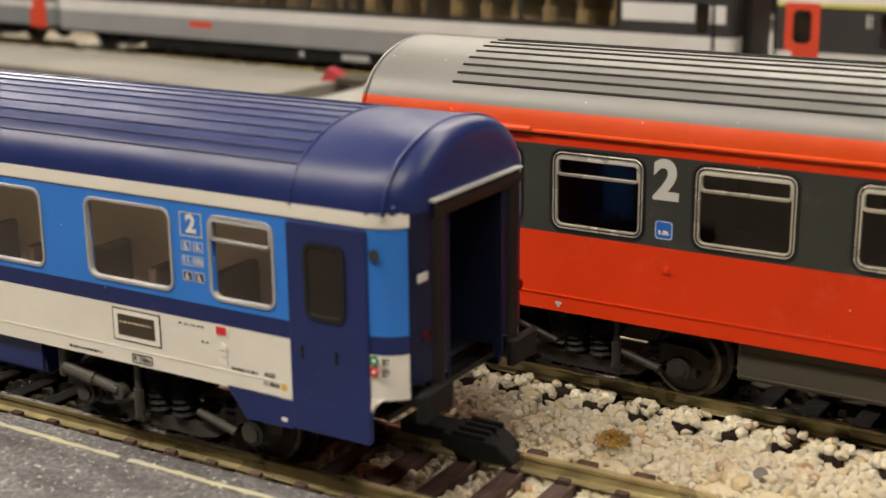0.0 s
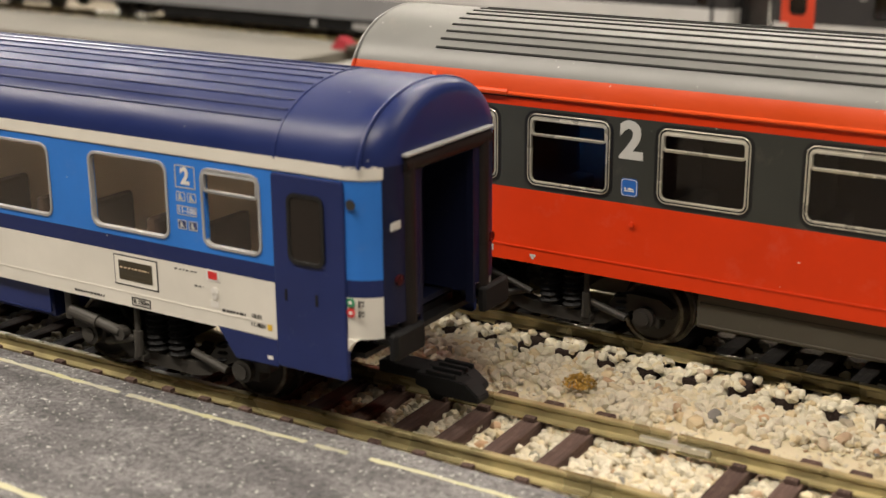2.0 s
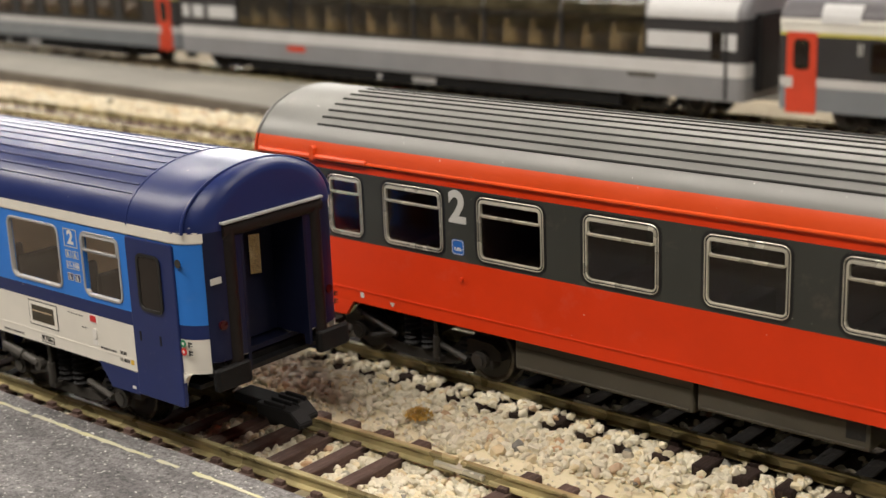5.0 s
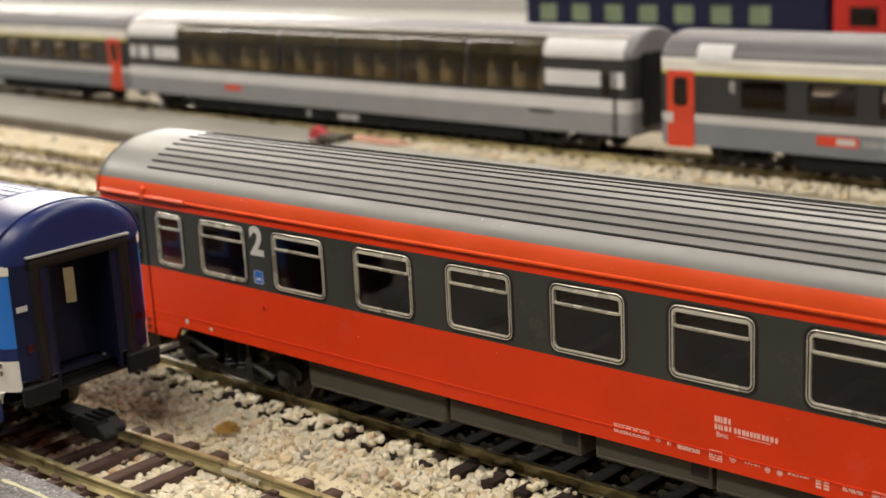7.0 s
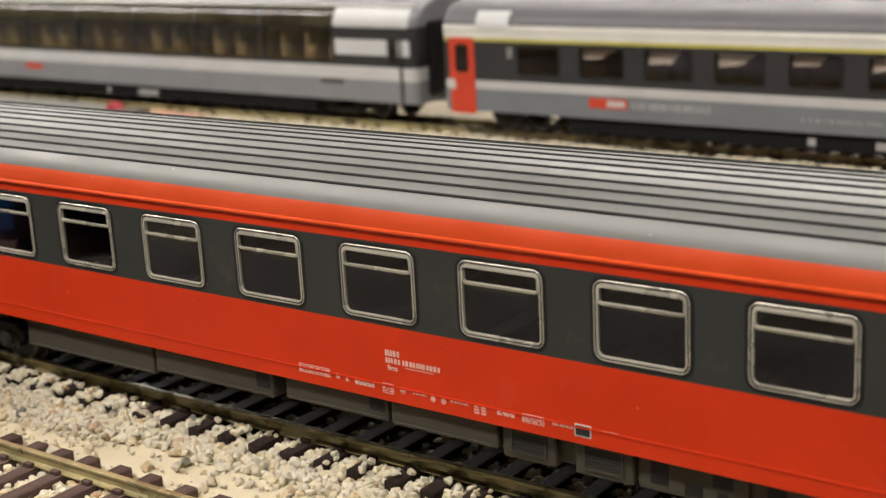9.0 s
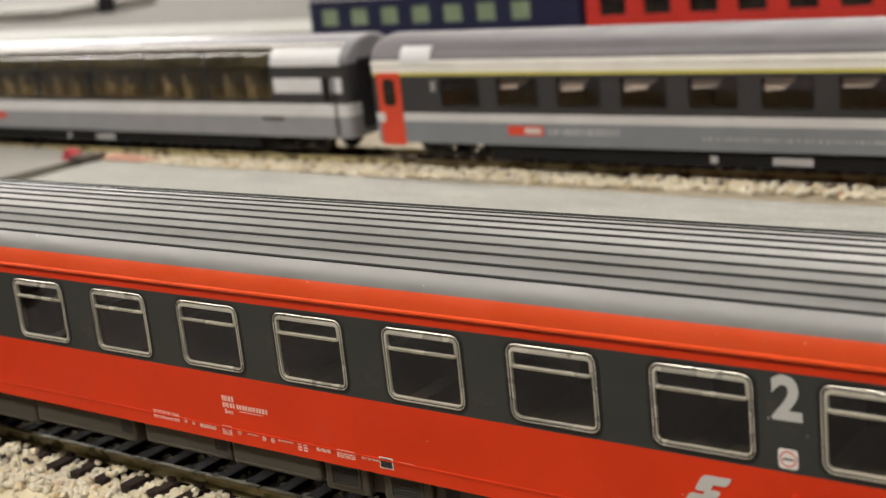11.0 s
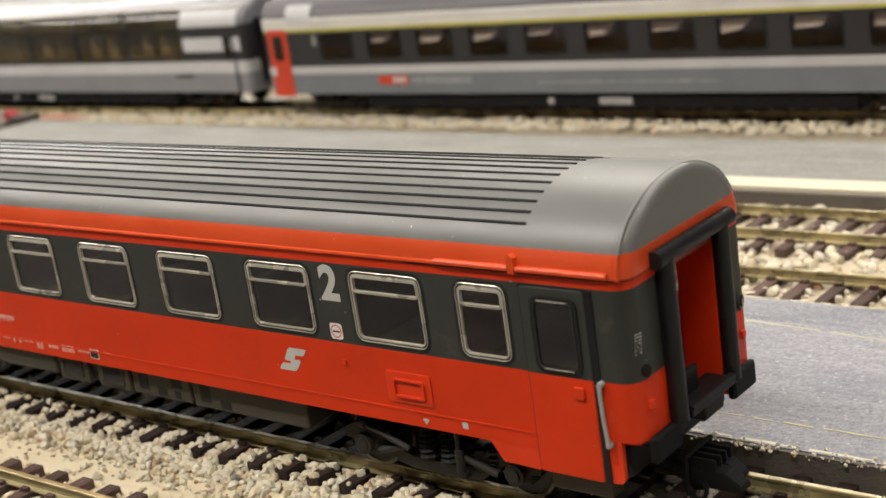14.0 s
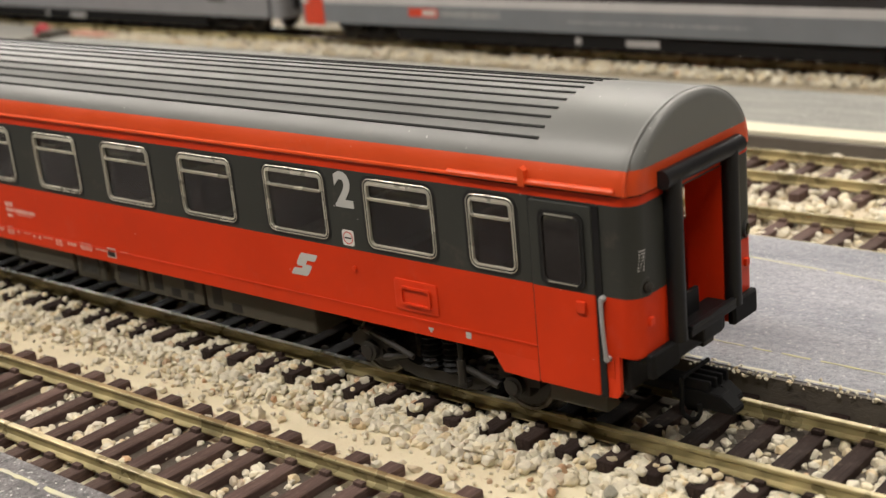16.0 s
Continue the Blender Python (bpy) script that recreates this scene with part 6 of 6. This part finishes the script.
    if not pano:
        rng = random.Random(int(x0))
        for x, w, a, b in wins[1:]:
            xl = x - w / 2 + 0.8
            pts = [(xl, b - 0.6), (xl, b - rng.uniform(4.0, 5.5)), (xl + rng.uniform(6.0, 9.0), b - rng.uniform(3.6, 5.0)), (xl + rng.uniform(10.0, 13.5), b - 0.6)]
            part("curtain", prism(bmesh.new(), pts, -14.6, -14.2), M["cream"], co, "pale curtain behind the window")
    return co


far_coach(-167.5, 261.2, -0.4, "first")
far_coach(-497, 272.0, -1.4, "panorama", 316.0)
far_coach(-803, 281.0, -0.8, "plain")
far_coach(135.5, 259.0, -1.2, "plain")


# ---- the rearmost trains ----
M["rear_blue"] = banded("dark_blue_white_livery", [(0, (0.012, 0.014, 0.045)), (37, (0.4, 0.4, 0.4))], 0.4)
M["rear_red"] = banded("red_livery", [(0, (0.50, 0.03, 0.02)), (38, (0.12, 0.12, 0.12))], 0.4)
M["green_glass"] = paint("greenish_pane", (0.20, 0.25, 0.16), 0.2)


def rear_coach(x0, x1, y, side, words, win_mat, pitch, w):
    L = x1 - x0
    co = thing("passenger_coach", words, "model coach", "rear trains", (x0, y, 0))
    xs = [12 + pitch * k for k in range(int((L - 16) / pitch))]
    part("body", body_wall(0, L, 32, 3.0, 8, 38, [(x + 6, w, 21.5, 32) for x in xs], (), (), ()), side, co, smooth=True)
    part("roof", roof_shell(-0.2, L + 0.2, 32.4, 37.8, 46.5, 1.6, 3.2), M["silver_roof"], co, smooth=True)
    for x in xs:
        part("window", box(bmesh.new(), x + 6 - w / 2 - 0.2, x + 6 + w / 2 + 0.2, -15.4, -15.0, 21.1, 32.4), win_mat, co)
    part("underframe", box(bmesh.new(), 8, L - 8, -14, 14, 2.4, 8.4), M["black"], co)
    bogie_unit(co, 38)
    bogie_unit(co, L - 38)
    return co


rear_coach(-438, -236, 528, M["rear_blue"], "dark blue model coach with greenish windows", M["green_glass"], 24, 13)
rear_coach(-234, 70, 528, M["rear_red"], "bright red model coach with dark windows", M["dark_pane"], 27, 16)
rear_coach(74, 378, 528, M["rear_red"], "bright red model coach with dark windows", M["dark_pane"], 27, 16)
post = thing("buffer_stop", "small dark post at the end of the rear platform", "post", "", (-1222, 1000, -5.4))
bm = box(bmesh.new(), -8, 8, -8, 8, 0, 26, 2)
part("post_body", bm, M["black"], post)

# ---- small things on the layout ----
wedge = thing("wheel_stop", "small red and grey wheel stop on the platform end", "wheel stop", "", (-322, 224, 1.2))
bm = bmesh.new()
prism(bm, [(-5, 0), (5, 0), (6, 1.0), (1.5, 3.6), (-1.5, 4.6)], -2, 2.5)
M["stop_red"] = paint("faded_red", (0.38, 0.03, 0.045), 0.5)
part("wedge", bm, M["stop_red"], wedge)
bm = box(bmesh.new(), 4, 16, -5, 5, 0, 2.2, 0.4)
part("foot", bm, M["underfloor"], wedge)
M["faded"] = rough_ground("faded_red_patch", (0.42, 0.18, 0.12), (0.48, 0.26, 0.19), (0.4, 0.22, 0.16))
slab("red_strip", [(-312, 227), (-280, 225), (-274, 231), (-306, 236)], 0.9, 1.5, M["faded"], "faded red patch at the platform end", category="paint patch")

turf = thing("moss_tuft", "small clump of ochre brown dried moss in the ballast", "moss", "", (-102.0, -8.4, -2.6))
rng = random.Random(21)
bm = bmesh.new()
for i in range(620):
    a, rr_, zz = rng.uniform(0, 6.28), rng.uniform(0, 2.8) ** 0.9, rng.uniform(-0.8, 1.7)
    p = Vector((rr_ * math.cos(a), rr_ * math.sin(a), zz * (1 - rr_ / 3.4)))
    d = Vector((rng.uniform(-1, 1), rng.uniform(-1, 1), rng.uniform(0, 1.2))).normalized() * rng.uniform(0.25, 0.6)
    s = d.cross(Vector((rng.random(), rng.random(), rng.random()))).normalized() * 0.12
    q = [bm.verts.new(p - s), bm.verts.new(p + s), bm.verts.new(p + d)]
    bm.faces.new(q)
    q2 = [bm.verts.new(p - s + Vector((0, 0, -0.1))), bm.verts.new(p + s + Vector((0, 0, -0.1))), q[2]]
    bm.faces.new(q2)
M["moss"] = paint("dry_moss", (0.60, 0.38, 0.09), 0.9, vary=0.35)
part("moss", bm, M["moss"], turf)


# ---- ballast stones, last ----
def stone_shape(seed):
    """A broken, angular stone: the hull of a few scattered points."""
    rng = random.Random(seed)
    bm = bmesh.new()
    sx, sy, sz = rng.uniform(0.95, 1.35), rng.uniform(0.75, 1.0), rng.uniform(0.6, 0.9)
    for k in range(26):
        d = Vector((rng.gauss(0, 1), rng.gauss(0, 1), rng.gauss(0, 1))).normalized() * rng.uniform(0.92, 1.06)
        bm.verts.new((d.x * sx, d.y * sy, d.z * sz))
    got = bmesh.ops.convex_hull(bm, input=bm.verts[:])
    bmesh.ops.delete(bm, geom=list({g for g in got["geom_interior"] if isinstance(g, bmesh.types.BMVert)}), context="VERTS")
    bmesh.ops.recalc_face_normals(bm, faces=bm.faces)
    bm.verts.index_update()
    vs = np.array([v.co[:] for v in bm.verts])
    fs = np.array([[v.index for v in f.verts] for f in bm.faces])
    bm.free()
    return vs, fs


SHAPES = [stone_shape(i) for i in range(14)]


def turn_of(rng):
    return np.array(Euler((rng.uniform(0, 6.28), rng.uniform(-0.5, 0.5), rng.uniform(0, 6.28))).to_matrix())


def scatter(name, spots, label, seed):
    """Many stones as one mesh; spots: (x, y, z, radius) in millimetres."""
    rng = random.Random(seed)
    V, F, base = [], [], 0
    for x, y, z, r in spots:
        vs, fs = SHAPES[rng.randrange(14)]
        p = (vs * r) @ turn_of(rng).T + (x, y, z)
        V.append(p)
        F.append(fs + base)
        base += len(vs)
    me = bpy.data.meshes.new(name)
    me.from_pydata((np.concatenate(V) * MM).tolist(), [], np.concatenate(F).tolist())
    me.materials.append(M["stone"])
    return tagged(new(name, me), label, "ballast", "", "stuff")


def bed(rng, x0, x1, y0, y1, count, r0, r1, z, thin=None):
    out = []
    while len(out) < count:
        x, y = rng.uniform(x0, x1), rng.uniform(y0, y1)
        if thin and rng.random() > thin(x, y):
            continue
        r = rng.uniform(r0, r1) * (1.25 if rng.random() < 0.06 else 1.0)
        out.append((x, y, z + rng.uniform(-0.25, 0.5), r))
    return out


rng = random.Random(77)


def strip_density(x, y):
    """Thick beside the second track, thin over the bare sand."""
    reach = 5.8 + 6.0 * max(0.0, min(1.0, (-48 - x) / 35.0)) + 1.5 * noise.noise((x * 0.08, 0, 7.0))
    d = 1.0 if y > -reach + 3 else (0.45 if y > -reach else 0.03)
    if y > -0.6 and min(abs(x - v) for v in RED_SLEEPERS) < 1.75:
        return 0.38 if x < -62 else 0.07
    patch = 0.5 + 0.9 * noise.noise((x * 0.03, y * 0.06, 2.0))
    return d * max(0.25, min(1.0, patch + 0.35))


near = bed(rng, -175, 200, -17, 7, 7000, 0.45, 1.2, -3.7, strip_density)
near = [(x, min(y, 5.8), -2.3 + 0.25 * r, min(r, 0.85)) if y > 1.0 and min(abs(x - v) for v in RED_SLEEPERS) < 1.75 else (x, y, z + (0.15 if y > 1.0 else 0.0), min(r, 0.85) if y > 0.3 and x > -62 else r) for x, y, z, r in near]
near = [s for s in near if (s[0] + 102) ** 2 + (s[1] + 8.4) ** 2 > 7.0]
parts_near = [s for s in near if 60 < s[0] < 160 and s[1] < 6][:150] + [s for s in near if -110 < s[0] < -50][:140]
chosen = set(parts_near)
scatter("ballast", [s for s in near if s not in chosen] + bed(rng, -330, -175, -15, 7, 1800, 0.6, 1.2, -3.6) + bed(rng, 200, 330, -15, 7, 1500, 0.6, 1.2, -3.6, strip_density),
        "loose off-white and beige ballast stones beside the tracks", 5)
scatter("ballast", bed(rng, -330, 330, -20, -4, 4400, 0.2, 0.55, -3.95, lambda x, y: 0.9 if x < -60 else max(0.06, (0.55 if y > -10 else 0.12) + 0.8 * noise.noise((x * 0.05, y * 0.1, 8.0)))), "fine gravel strewn on the beige sand", 6)
inside = bed(rng, -330, 330, -39, -21.5, 6000, 0.5, 1.05, -3.85, lambda x, y: 0.04 if min(abs(x - v) for v in FRONT_SLEEPERS) < 1.9 else (1.0 if x < -20 else (0.55 if noise.noise((x * 0.06, y * 0.12, 4.0)) > 0.0 else 0.12)))
scatter("ballast", inside, "white ballast stones between the sleepers", 8)
scatter("ballast", bed(rng, -330, 330, 9, 24, 2400, 0.6, 1.1, -4.0) + bed(rng, -330, 330, 25, 31, 250, 0.6, 1.1, -4.0), "pale ballast stones between the dark sleepers", 9)
scatter("ballast", bed(rng, -330, 200, -46, -41.5, 900, 0.4, 0.8, -3.9), "fine stones along the platform edge", 10)
scatter("ballast", bed(rng, -700, 300, 92.5, 163.5, 9000, 0.8, 1.7, -3.6) + bed(rng, -700, -306, 164, 190, 1200, 0.8, 1.6, -3.8), "pale ballast stones round the middle tracks", 11)

scatter("ballast", bed(rng, 142, 330, 2.5, 30, 900, 0.6, 1.2, -3.55), "pale stones round the free end of the second track", 12)
scatter("ballast", bed(rng, -460, 260, 236, 251.5, 3200, 0.8, 1.5, -2.9), "dull pale ballast stones along the far train's track", 14)
scatter("grit", bed(rng, 60, 380, 30.9, 33.8, 1300, 0.12, 0.42, 0.8), "white crumbs along the rough platform edge", 13)
STONES = []
for i in range(14):
    vs, fs = SHAPES[i]
    me = bpy.data.meshes.new("stone")
    me.from_pydata((vs * MM).tolist(), [], fs.tolist())
    me.materials.append(M["stone"])
    STONES.append(me)
heap = thing("stone_heap", "loose off-white ballast stones lying on the sand", "ballast", "", (0, 0, 0), 0, "stuff")
for x, y, z, r in parts_near:
    ob = new("stone", STONES[rng.randrange(14)])
    ob.parent = heap
    ob.matrix_basis = Matrix.Translation((x * MM, y * MM, z * MM)) @ Euler((rng.uniform(0, 6.28), rng.uniform(-0.5, 0.5), rng.uniform(0, 6.28))).to_matrix().to_4x4() @ Matrix.Scale(r, 4)
